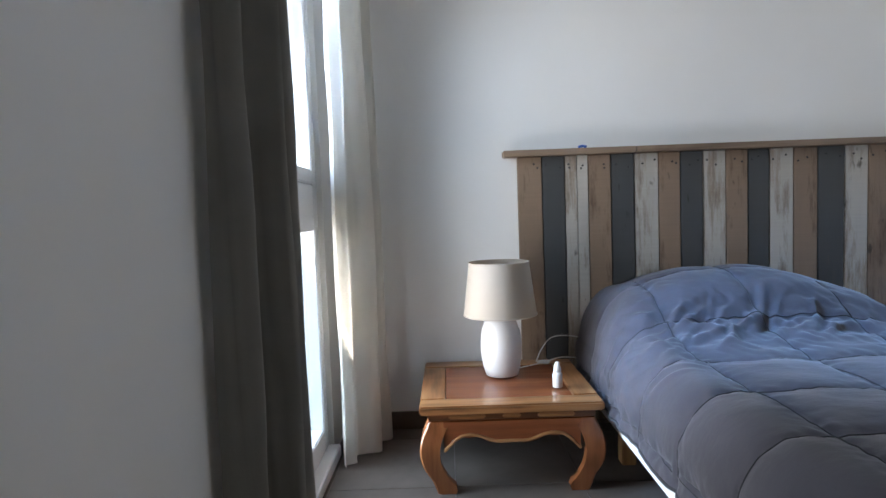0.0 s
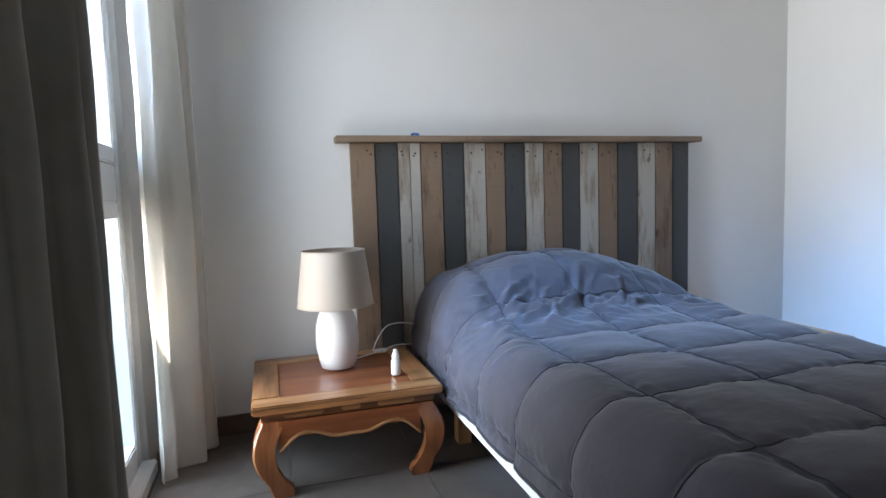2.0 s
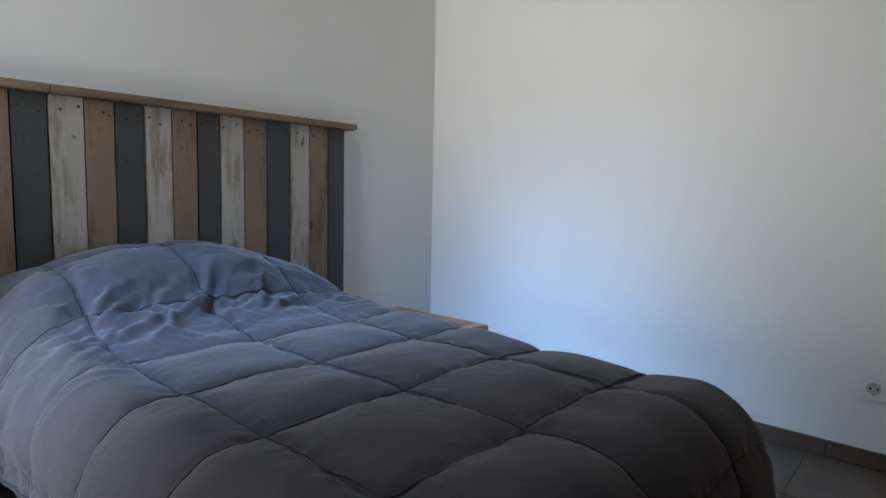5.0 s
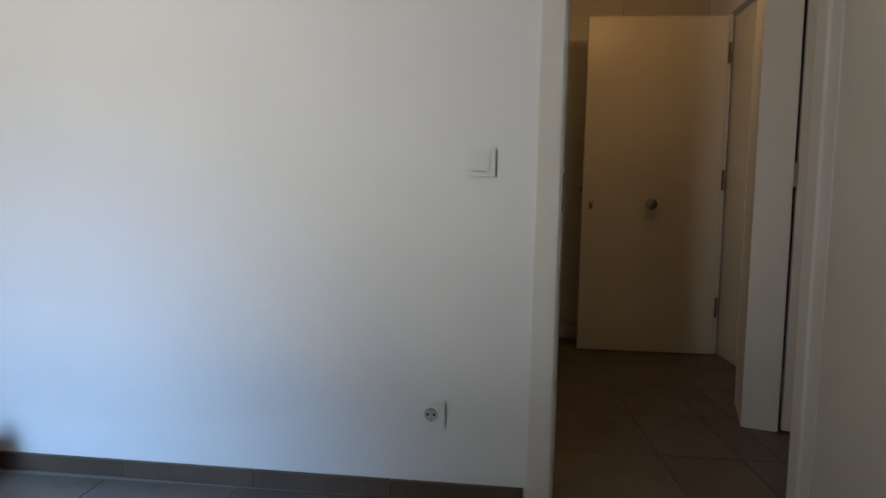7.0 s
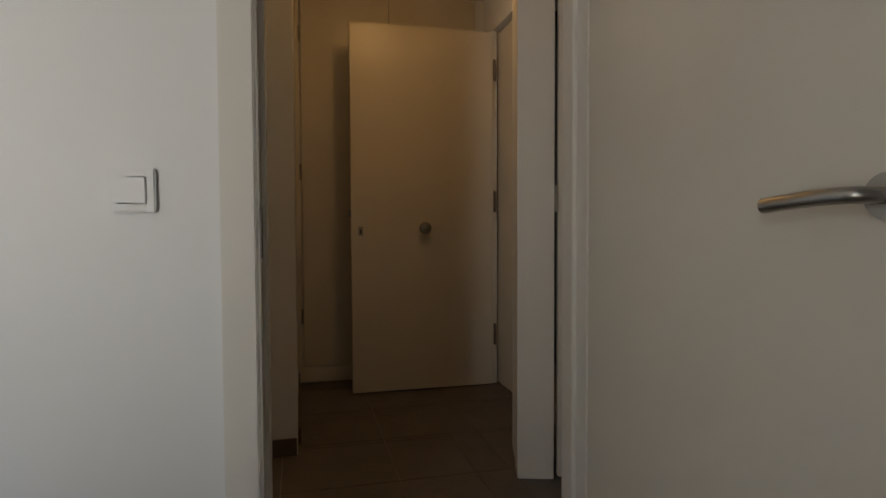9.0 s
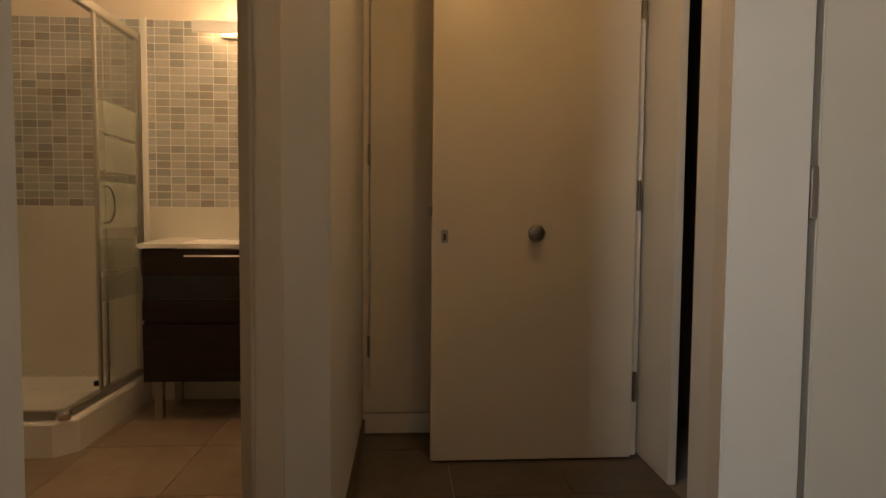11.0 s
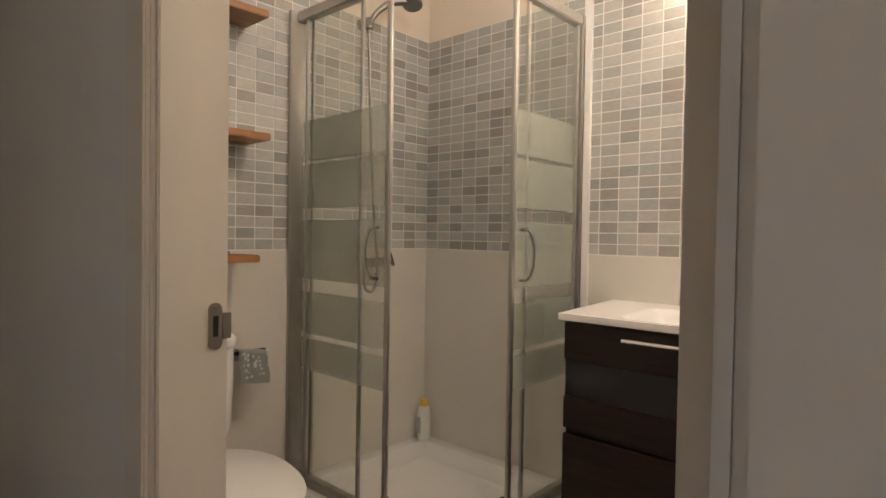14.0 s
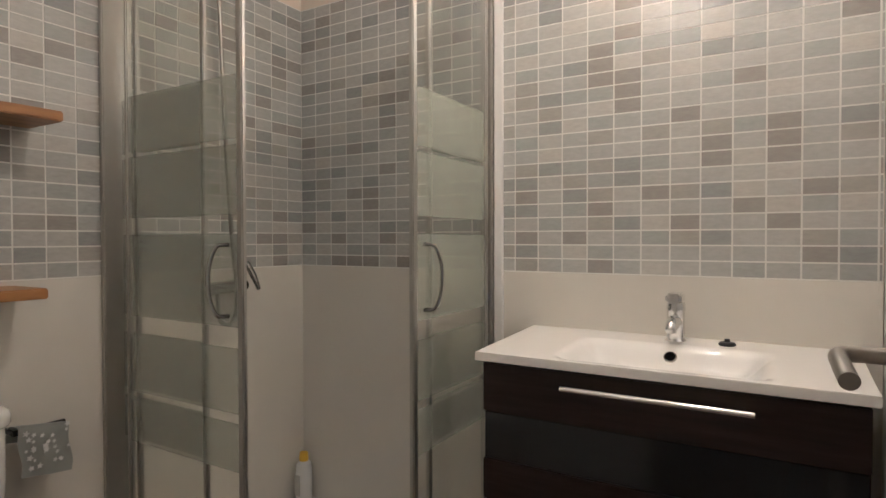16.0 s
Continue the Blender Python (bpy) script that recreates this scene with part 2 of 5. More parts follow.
M_FRIEZE = wood("dark_teak_frieze", (0.03, 0.010, 0.005), (0.14, 0.05, 0.02), (0.24, 0.09, 0.035), "x", 1.2, 0.4)
M_PL_BROWN = worn_plank("plank_brown", (0.245, 0.168, 0.115), (0.13, 0.08, 0.05), 0.58, 1)
M_PL_GREY = worn_plank("plank_slate", (0.060, 0.062, 0.062), (0.085, 0.072, 0.06), 0.66, 2)
M_PL_WHITE = worn_plank("plank_whitewash", (0.48, 0.45, 0.40), (0.27, 0.215, 0.165), 0.56, 3)
M_CAP = wood("cap_board", (0.10, 0.065, 0.045), (0.23, 0.16, 0.11), (0.30, 0.21, 0.15), "x", 1.0, 0.55)
M_PINE = wood("pine_leg", (0.30, 0.15, 0.06), (0.48, 0.27, 0.11), (0.58, 0.35, 0.16), "z", 1.0, 0.5, False, False)
M_SHELF = wood("honey_shelf", (0.20, 0.082, 0.022), (0.35, 0.165, 0.048), (0.43, 0.22, 0.072), "x", 1.2, 0.4, False, False)
M_WENGE = wood("wenge", (0.008, 0.005, 0.004), (0.018, 0.010, 0.008), (0.03, 0.018, 0.014), "y", 1.6, 0.42, False, False)
M_WENGE.node_tree.nodes["Principled BSDF"].inputs["Specular IOR Level"].default_value = 0.28
M_BLACKGLASS = painted("dark_drawer_glass", (0.010, 0.011, 0.012), 0.12, 0.1, 20, 0.02)
M_DUVET = quilt_cloth("grey_duvet", (0.110, 0.102, 0.121))
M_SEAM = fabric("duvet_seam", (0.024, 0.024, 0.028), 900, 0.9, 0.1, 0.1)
M_SHEET = fabric("white_sheet", (0.78, 0.78, 0.79), 700, 0.9, 0.03, 0.2)
M_CURTAIN = fabric("dark_curtain", (0.42, 0.41, 0.375), 600, 0.92, 0.1, 0.25, 0.10)
M_SHEER = fabric("sheer_curtain", (0.84, 0.82, 0.78), 500, 0.95, 0.03, 0.1, 0.55)
M_SHADE = fabric("lampshade_linen", (0.52, 0.46, 0.39), 800, 0.9, 0.04, 0.15, 0.35)
M_CERAMIC = painted("white_ceramic", (0.72, 0.72, 0.73), 0.3, 0.02, 70, 0.12)
M_GLAZE = painted("glazed_sanitary_ware", (0.84, 0.83, 0.81), 0.1, 0.015, 10, 0.01)
M_ACRYL = painted("white_acrylic", (0.80, 0.79, 0.77), 0.22, 0.02, 20, 0.03)
M_PLASTIC = painted("white_plastic", (0.78, 0.78, 0.77), 0.35, 0.02, 60, 0.02)
M_CHROME = metal("chrome", (0.78, 0.78, 0.78), 0.12)
M_ALU = metal("shower_profile", (0.50, 0.49, 0.46), 0.44)
M_STEEL = metal("brushed_steel", (0.37, 0.355, 0.33), 0.33)
# chrome with a darker base colour than M_CHROME
M_HANDLE = metal("dark_chrome", (0.32, 0.31, 0.29), 0.22)
M_DARKMETAL = metal("dark_hinge", (0.16, 0.14, 0.12), 0.45)
M_BLACK = painted("black_plastic", (0.015, 0.015, 0.016), 0.4, 0.1)
M_GLASS = glass("clear_glass")
M_FROST = glass("etched_glass", 0.28)
M_YELLOW = painted("yellow_cap", (0.80, 0.52, 0.04), 0.35, 0.03)
M_LABEL_AND_SHADE = painted("grey_label_and_shade", (0.50, 0.50, 0.48), 0.4, 0.05)
M_HOLE = painted("dark_hole", (0.006, 0.006, 0.006), 0.95, 0.05)
M_HOLE.node_tree.nodes["Principled BSDF"].inputs["Specular IOR Level"].default_value = 0.05
M_CLOTH = fabric("starred_cloth", (0.42, 0.44, 0.42), 500, 0.9, 0.1)
M_AMBER = painted("amber_jar", (0.34, 0.13, 0.03), 0.2, 0.1)
M_BROWN = painted("brown_lid", (0.08, 0.035, 0.02), 0.4, 0.1)
M_BLUE = painted("blue_plastic", (0.04, 0.13, 0.45), 0.4, 0.05)
M_LAMP = glow("warm_lamp_glass", (1.0, 0.66, 0.36), 9.0)
M_TERRACE = painted("terrace_ground", (0.50, 0.46, 0.41), 0.9, 0.15, 30, 0.3, 0.8)
# low base colour that stands in for a room without light
M_UNLIT_ROOM = painted("unlit_room_shade", (0.10, 0.095, 0.09), 0.8, 0.1)


# ---- building helpers ----
def add_box(bm, x0, x1, y0, y1, z0, z1, bev=0.0, seg=2):
    """A box, its edges rounded by bev, added to bm."""
    tmp = bmesh.new()
    bmesh.ops.create_cube(tmp, size=1.0)
    bmesh.ops.scale(tmp, vec=(abs(x1 - x0), abs(y1 - y0), abs(z1 - z0)), verts=tmp.verts)
    bmesh.ops.translate(tmp, vec=((x0 + x1) / 2, (y0 + y1) / 2, (z0 + z1) / 2), verts=tmp.verts)
    if bev:
        bmesh.ops.bevel(tmp, geom=tmp.edges[:], offset=bev, segments=seg, affect="EDGES", clamp_overlap=True)
    join_into(bm, tmp)
    return bm


def join_into(bm, tmp):
    off = [bm.verts.new(v.co) for v in tmp.verts]
    tmp.verts.index_update()
    for f in tmp.faces:
        try:
            bm.faces.new([off[v.index] for v in f.verts])
        except ValueError:
            pass
    tmp.free()


def boxes(*specs, bev=0.0):
    bm = bmesh.new()
    for s in specs:
        add_box(bm, *s, bev=bev)
    return bm


def add_lathe(bm, cx, cy, profile, n=40, axis="z", cz=0.0):
    """Turns (radius, height) pairs about an axis through (cx, cy[, cz])."""
    rings = []
    for r, h in profile:
        ring = []
        for i in range(n):
            a = 2 * math.pi * i / n
            c, s = math.cos(a) * r, math.sin(a) * r
            p = {"z": (cx + c, cy + s, h), "x": (h, cy + c, cz + s), "y": (cx + c, h, cz + s)}[axis]
            ring.append(bm.verts.new(p))
        rings.append(ring)
    for a, b in zip(rings, rings[1:]):
        for i in range(n):
            bm.faces.new((a[i], a[(i + 1) % n], b[(i + 1) % n], b[i]))
    if profile[0][0] > 1e-6:
        bm.faces.new(rings[0])
    if profile[-1][0] > 1e-6:
        bm.faces.new(rings[-1][::-1])
    return bm


def lathe(cx, cy, profile, n=40, axis="z", cz=0.0):
    return add_lathe(bmesh.new(), cx, cy, profile, n, axis, cz)


def add_tube(bm, pts, r, n=12):
    """A round bar along points; r is one radius or one for each point."""
    pts = [Vector(p) for p in pts]
    rs = r if isinstance(r, (list, tuple)) else [r] * len(pts)
    rings, up = [], None
    for i, p in enumerate(pts):
        d = (pts[min(i + 1, len(pts) - 1)] - pts[max(i - 1, 0)]).normalized()
        if up is None:
            up = d.orthogonal().normalized()
        up = (up - d * up.dot(d)).normalized()
        side = d.cross(up)
        rings.append([bm.verts.new(p + (up * math.cos(2 * math.pi * k / n) + side * math.sin(2 * math.pi * k / n)) * rs[i]) for k in range(n)])
    for a, b in zip(rings, rings[1:]):
        for k in range(n):
            bm.faces.new((a[k], a[(k + 1) % n], b[(k + 1) % n], b[k]))
    bm.faces.new(rings[0][::-1])
    bm.faces.new(rings[-1])
    return bm


def tube(pts, r, n=12):
    return add_tube(bmesh.new(), pts, r, n)


def smooth_path(pts, steps=8):
    """A curve through points (Catmull-Rom)."""
    p = [Vector(q) for q in pts]
    p = [p[0] * 2 - p[1]] + p + [p[-1] * 2 - p[-2]]
    out = []
    for i in range(1, len(p) - 2):
        for k in range(steps):
            t = k / steps
            out.append(0.5 * (2 * p[i] + (p[i + 1] - p[i - 1]) * t + (2 * p[i - 1] - 5 * p[i] + 4 * p[i + 1] - p[i + 2]) * t * t
                              + (3 * p[i] - p[i - 1] - 3 * p[i + 1] + p[i + 2]) * t ** 3))
    out.append(p[-2])
    return out


def extrude_outline(outline, place, depth):
    """A plate: a closed outline of (u, v); place(u, v, w) puts it in the world, w runs 0..depth."""
    bm = bmesh.new()
    a = [bm.verts.new(place(u, v, 0.0)) for u, v in outline]
    b = [bm.verts.new(place(u, v, depth)) for u, v in outline]
    bm.faces.new(a[::-1])
    bm.faces.new(b)
    n = len(a)
    for i in range(n):
        bm.faces.new((a[i], a[(i + 1) % n], b[(i + 1) % n], b[i]))
    return bm


def mesh_of(name, bm, material, smooth=None):
    bmesh.ops.recalc_face_normals(bm, faces=bm.faces)
    me = bpy.data.meshes.new(name)
    bm.to_mesh(me)
    bm.free()
    me.materials.append(material)
    if smooth:
        me.polygons.foreach_set("use_smooth", [True] * len(me.polygons))
        me.set_sharp_from_angle(angle=radians(smooth))
    return me


def thing(name, loc, label, category, group="", kind=""):
    """An Empty at the base of a thing made of parts."""
    ob = new(name)
    ob.location = loc
    ob.empty_display_size = 0.05
    return tagged(ob, label, category, group, kind)


def part(name, bm, material, parent, label="", smooth=35):
    """One mesh, in world coordinates, under a thing or a part."""
    ob = new(name, mesh_of(name, bm, material, smooth))
    root = parent
    off = Vector((0, 0, 0))
    while root is not None:
        off += root.location
        root = root.parent
    ob.parent = parent
    ob.matrix_parent_inverse = Matrix.Identity(4)
    ob.data.transform(Matrix.Translation(-off))
    return tagged(ob, label)


def single(name, bm, material, label, category, smooth=35, kind="", group=""):
    return tagged(new(name, mesh_of(name, bm, material, smooth)), label, category, group, kind)


def structure(name, bm, material, label, category):
    return single(name, bm, material, label, category, None, "structure")


# ---- the large structure ----
# bedroom x 0..2.96, y -1.6..2.68; lobby x 3.06..4.15; bathroom x 4.25..5.80, y 0.51..2.29
H_BED, H_HALL = 2.50, 2.34
structure("ground", boxes((-60, -0.13, -60, 60, -0.30, -0.06)), M_TERRACE, "pale paved ground outside the window", "ground")
floor = structure("floor", boxes((-0.13, 5.40, -1.75, 2.80, -0.06, -0.004), (2.96, 5.40, -3.2, -1.75, -0.06, -0.004)), M_GROUT, "dark stoneware floor with pale grout joints", "floor")
wall_west = structure("wall_west", boxes((-0.13, 0, -1.72, 1.72, 0, H_BED), (-0.13, 0, 2.44, 2.80, 0, H_BED), (-0.13, 0, 1.72, 2.44, 2.25, H_BED)), M_WALL, "plain white painted window wall", "wall")
structure("wall_north", boxes((0, 3.12, 2.68, 2.80, 0, H_BED)), M_WALL, "white painted wall behind the headboard", "wall")
def lean(bm):
    """The switch wall runs slightly out of square."""
    for v in bm.verts:
        if v.co.y > 0.40:
            v.co.x += SKEW * (v.co.y - 0.40)
    return bm


SKEW = 0.016
structure("wall_east", lean(boxes((2.96, 3.06, 0.372, 2.70, 0, H_BED), (2.96, 3.06, -1.60, -0.362, 0, H_BED), (2.96, 3.06, -0.362, 0.372, 2.06, H_BED))), M_WALL, "white painted wall with the bedroom doorway", "wall")
structure("wall_south", boxes((0, 3.06, -1.72, -1.60, 0, H_BED)), M_WALL, "plain white painted wall", "wall")
structure("ceiling", boxes((-0.13, 3.06, -1.72, 2.80, H_BED, H_BED + 0.1)), M_CEIL, "white plaster ceiling of the bedroom", "ceiling")
structure("ceiling_hall", boxes((3.06, 5.95, -3.2, 2.72, H_HALL, H_HALL + 0.1)), M_CEIL, "white plaster ceiling of lobby and bathroom", "ceiling")
structure("wall_lobby_north", boxes((3.06, 4.15, 2.60, 2.72, 0, H_HALL)), M_WALL, "plain white lobby wall", "wall")
structure("wall_lobby_south", boxes((3.06, 3.60, -1.75, -1.63, 0, H_HALL)), M_WALL, "plain white lobby wall", "wall")
structure("wall_bath_west", boxes((4.15, 4.25, 1.215, 2.72, 0, H_HALL), (4.15, 4.25, 0.30, 0.474, 0, H_HALL), (4.15, 4.25, 0.474, 1.215, 2.05, H_HALL)), M_WALL, "white painted wall with the bathroom doorway", "wall")
structure("wall_bath_south", boxes((4.25, 5.95, 0.30, 0.51, 0, H_HALL)), M_WALL, "white painted wall between passage and bathroom", "wall")
structure("wall_bath_east", boxes((5.80, 5.95, 0.51, 2.41, 0, H_HALL)), M_BATHWALL, "cream painted wall above the mosaic tiles", "wall")
structure("wall_bath_north", boxes((4.25, 5.80, 2.29, 2.41, 0, H_HALL)), M_BATHWALL, "cream painted wall above the mosaic tiles", "wall")
structure("wall_passage_end", boxes((5.27, 5.40, -0.86, 0.30, 0, H_HALL)), M_WALL, "white end wall of the passage", "wall")
structure("wall_passage_south", boxes((4.99, 5.40, -0.96, -0.86, 0, H_HALL), (4.09, 4.99, -0.96, -0.82, 2.06, H_HALL)), M_WALL, "white passage wall over a dark doorway", "wall")
# Shade is in the walls' dark colour; unseen outer pieces keep stray daylight out.
structure("wall_dark_room", boxes((3.95, 5.40, -3.2, -3.1, 0, H_HALL), (5.30, 5.40, -3.1, -0.96, 0, H_HALL), (3.06, 3.95, -3.2, -3.1, 0, H_HALL), (2.96, 3.06, -3.2, -1.72, 0, H_HALL), (3.95, 4.05, -3.1, -1.0, 0, H_HALL)), M_UNLIT_ROOM, "walls of the room beyond, coloured dark for its lack of light", "wall")

# the pier south of the passage, a little askew
PIER = pose(3.712, -0.482, 0, 0, 0, -17)


def askew(bm):
    bm.transform(PIER)
    return bm


structure("wall_pier", askew(boxes((0.022, 0.325, -0.122, 0, 0, H_HALL), (0.022, 0.14, -1.15, -0.14, 2.06, H_HALL), (0.022, 0.14, -1.35, -0.86, 0, 2.06))), M_WALL, "white wall pier beside a closed door", "wall")


def skirting(bm_specs, parent_label):
    ob = thing("baseboard", (bm_specs[0][0], bm_specs[0][2], 0), parent_label, "baseboard", "", "structure")
    for s in bm_specs:
        part("tile", lean(boxes(s, bev=0.0015)) if 2.9 < s[0] < 3.0 else boxes(s, bev=0.0015), M_SKIRT, ob, "", None)


def run(a0, a1, pitch, start):
    """Joints from a0 to a1 every pitch, counted from start."""
    k = math.ceil((a0 - start) / pitch + 1e-6)
    cuts = [a0]
    while start + k * pitch < a1 - 0.02:
        cuts.append(start + k * pitch)
        k += 1
    return list(zip(cuts, cuts[1:] + [a1]))


skirting([(a + 0.001, b - 0.001, 2.668, 2.68, 0.002, 0.076) for a, b in run(0.0, 2.980, 0.423, 0.46)], "dark brown tile skirting along the bed wall")
skirting([(2.948, 2.96, a + 0.001, b - 0.001, 0.002, 0.056) for a, b in run(0.44, 2.66, 0.423, 1.251)], "dark brown tile skirting along the switch wall")
skirting([(0.0, 0.012, a + 0.001, b - 0.001, 0.002, 0.056) for a, b in run(-1.6, 1.72, 0.423, 1.251)], "dark brown tile skirting under the window wall")
skirting([(4.26, 5.25, 0.288, 0.30, 0.002, 0.07)], "dark tile skirting of the passage")
skirting([(4.138, 4.15, 0.305, 0.40, 0.002, 0.07)], "short dark tile skirting beside the bathroom door")
skirting([(4.138, 4.15, 1.32, 2.60, 0.002, 0.07)], "dark tile skirting of the lobby")


# ---- window ----
def window():
    w = thing("window_1", (-0.06, 1.8, 0), "tall white plastic window with a transom, daylight outside", "window", "", "structure")
    y0, y1, x0, x1 = 1.72, 2.44, -0.085, -0.020
    f = 0.06
    part("window_frame", boxes((x0, x1, y0, y0 + f, 0, 2.25), (x0, x1, y1 - f, y1, 0, 2.25), (x0, x1, y0 + f, y1 - f, 0, 0.09), (x0, x1, y0 + f, y1 - f, 2.19, 2.25), (x0, x1, y0 + f, y1 - f, 0.915, 1.03), bev=0.004), M_PVC, w)
    for za, zb in ((0.09, 0.915), (1.03, 2.19)):
        for ya, yb in ((y0 + f, y1 - f),):
            s = 0.05
            sash = part("sash", boxes((x0 + 0.012, x1 + 0.012, ya, ya + s, za, zb), (x0 + 0.012, x1 + 0.012, yb - s, yb, za, zb), (x0 + 0.012, x1 + 0.012, ya + s, yb - s, za, za + s), (x0 + 0.012, x1 + 0.012, ya + s, yb - s, zb - s, zb), bev=0.005), M_PVC, w)
            p = part("pane", boxes((-0.056, -0.050, ya + s, yb - s, za + s, zb - s)), M_GLASS, sash, "", None)
            p.visible_shadow = False
    part("window_sill", boxes((-0.02, 0.028, 1.73, 2.43, 0.0, 0.045), bev=0.004), M_PVC, w)


window()


def door_frame(name, x0, x1, y0, y1, h, label, front, back):
    """Lining and casings of a doorway in a wall of constant x."""
    f = thing(name, (x0, (y0 + y1) / 2, 0), label, "door frame", "", "structure")
    t = 0.012
    part("lining", boxes((x0 - 0.004, x1 + 0.004, y1, y1 + t, 0, h), bev=0.002), M_TRIM, f)
    part("lining", boxes((x0 - 0.004, x1 + 0.004, y0 - t, y0, 0, h), bev=0.002), M_TRIM, f)
    part("head", boxes((x0 - 0.004, x1 + 0.004, y0 - t, y1 + t, h, h + t), bev=0.002), M_TRIM, f)
    c, d = 0.072, 0.012
    for on, xa, xb in ((front, x0 - d, x0), (back, x1, x1 + d)):
        if on:
            part("casing", boxes((xa, xb, y1 + 0.006, y1 + c, 0, h + 0.006), bev=0.003), M_TRIM, f)
            part("casing", boxes((xa, xb, y0 - c, y0 - 0.006, 0, h + 0.006), bev=0.003), M_TRIM, f)
            part("casing", boxes((xa, xb, y0 - c, y1 + c, h + 0.007, h + c), bev=0.003), M_TRIM, f)
    return f


fr1 = door_frame("door_frame_bedroom", 2.96, 3.06, -0.35, 0.36, 2.045, "white lacquered frame of the bedroom doorway", True, True)
part("stop", boxes((3.005, 3.06, 0.348, 0.36, 0, 2.04), bev=0.002), M_TRIM, fr1)
part("stop", boxes((3.005, 3.06, -0.35, -0.338, 0, 2.04), bev=0.002), M_TRIM, fr1)
part("strike_plate", boxes((2.958, 2.995, 0.3560, 0.3595, 0.86, 0.965), bev=0.001), M_DARKMETAL, fr1, "small steel strike plate")
fr2 = door_frame("door_frame_bathroom", 4.15, 4.25, 0.487, 1.203, 2.035, "cream lacquered frame of the bathroom doorway", True, False)
part("stop", boxes((4.15, 4.198, 1.191, 1.203, 0, 2.03), bev=0.002), M_TRIM, fr2)
part("stop", boxes((4.15, 4.198, 0.487, 0.499, 0, 2.03), bev=0.002), M_TRIM, fr2)


def strike(parent):
    cap = [(0.010 * math.cos(a * math.pi / 12), (0.024 if a <= 12 else -0.024) + 0.010 * math.sin(a * math.pi / 12)) for a in range(25)]
    p = part("strike_plate", extrude_outline(cap, lambda u, v, w: (4.234 + u, 1.2025 - w, 0.945 + v), 0.003), M_STEEL, parent, "steel strike plate with a worn lip")
    part("latch_hole", boxes((4.230, 4.238, 1.1988, 1.1996, 0.930, 0.960), bev=0.0003), M_BLACK, p)
    part("lip", boxes((4.244, 4.257, 1.197, 1.2015, 0.926, 0.964), bev=0.001), M_STEEL, p)
    for z in (0.918, 0.972):
        part("screw", lathe(4.234, 0, [(0.004, 1.1992), (0.0035, 1.1982)], 10, "y", z), M_STEEL, p)


strike(fr2)


def lever_parts(leaf, x, y, z, nx, ny, lx, ly, length=0.125, r=0.0105):
    """Rosette, neck and lever: (nx, ny) points off the leaf, (lx, ly) along the grip."""
    h = part("handle", tube([(x, y, z), (x + nx * 0.009, y + ny * 0.009, z)], [0.0285, 0.028], 28), M_STEEL, leaf, "brushed steel lever handle")
    pts = smooth_path([(x + nx * 0.009, y + ny * 0.009, z), (x + nx * 0.035, y + ny * 0.035, z), (x + nx * 0.052 + lx * 0.012, y + ny * 0.052 + ly * 0.012, z),
                       (x + nx * 0.056 + lx * 0.05, y + ny * 0.056 + ly * 0.05, z - 0.001), (x + nx * 0.056 + lx * length, y + ny * 0.056 + ly * length, z - 0.008)], 6)
    part("lever", tube(pts, r, 16), M_STEEL, h)


def bedroom_door():
    d = thing("door_1", (2.955, -0.35, 0), "open cream lacquered bedroom door with a steel lever", "door", "", "structure")
    ux, uy = -0.9976, -0.0698
    m = Matrix(((ux, -uy, 0, 2.955), (uy, ux, 0, -0.352), (0, 0, 1, 0), (0, 0, 0, 1)))
    # local x runs from hinge to free edge, local y is the passage-side face turned to the room
    bm = boxes((0.0, 0.706, 0.0, 0.038, 0.008, 2.035), bev=0.002)
    bm.transform(m)
    leaf = part("leaf", bm, M_DOOR, d)
    def w(a, b):
        v = m @ Vector((a, b, 0))
        return v.x, v.y
    x, y = w(0.655, 0.0)
    lever_parts(leaf, x, y, 0.955, -m[0][1], -m[1][1], -ux, -uy, 0.13)
    bm = boxes((0.7055, 0.7085, 0.008, 0.030, 0.82, 1.01), bev=0.001)
    bm.transform(m)
    plate = part("latch_plate", bm, M_DARKMETAL, leaf, "dark steel latch plate in the edge")
    bm = boxes((0.708, 0.718, 0.012, 0.026, 0.945, 0.965), bev=0.002)
    bm.transform(m)
    part("latch_bolt", bm, M_STEEL, plate)
    return d


bedroom_door()


def bathroom_door():
    d = thing("door_2", (4.25, 0.52, 0), "open cream lacquered bathroom door with a steel lever", "door", "", "structure")
    m = pose(4.258, 0.518, 0, 0, 0, 4.0)
    bm = boxes((0.0, 0.708, 0.0, 0.036, 0.008, 2.03), bev=0.002)
    bm.transform(m)
    leaf = part("leaf", bm, M_DOOR, d)
    p = m @ Vector((0.648, 0.036, 0))
    lever_parts(leaf, p.x, p.y, 1.000, -m[1][0], m[0][0], -m[0][0], -m[1][0], 0.098, 0.0086)
    for z in (0.25, 1.05, 1.85):
        part("hinge", lathe(4.256, 0.512, [(0.006, z - 0.045), (0.006, z + 0.045)], 12), M_STEEL, d)


bathroom_door()


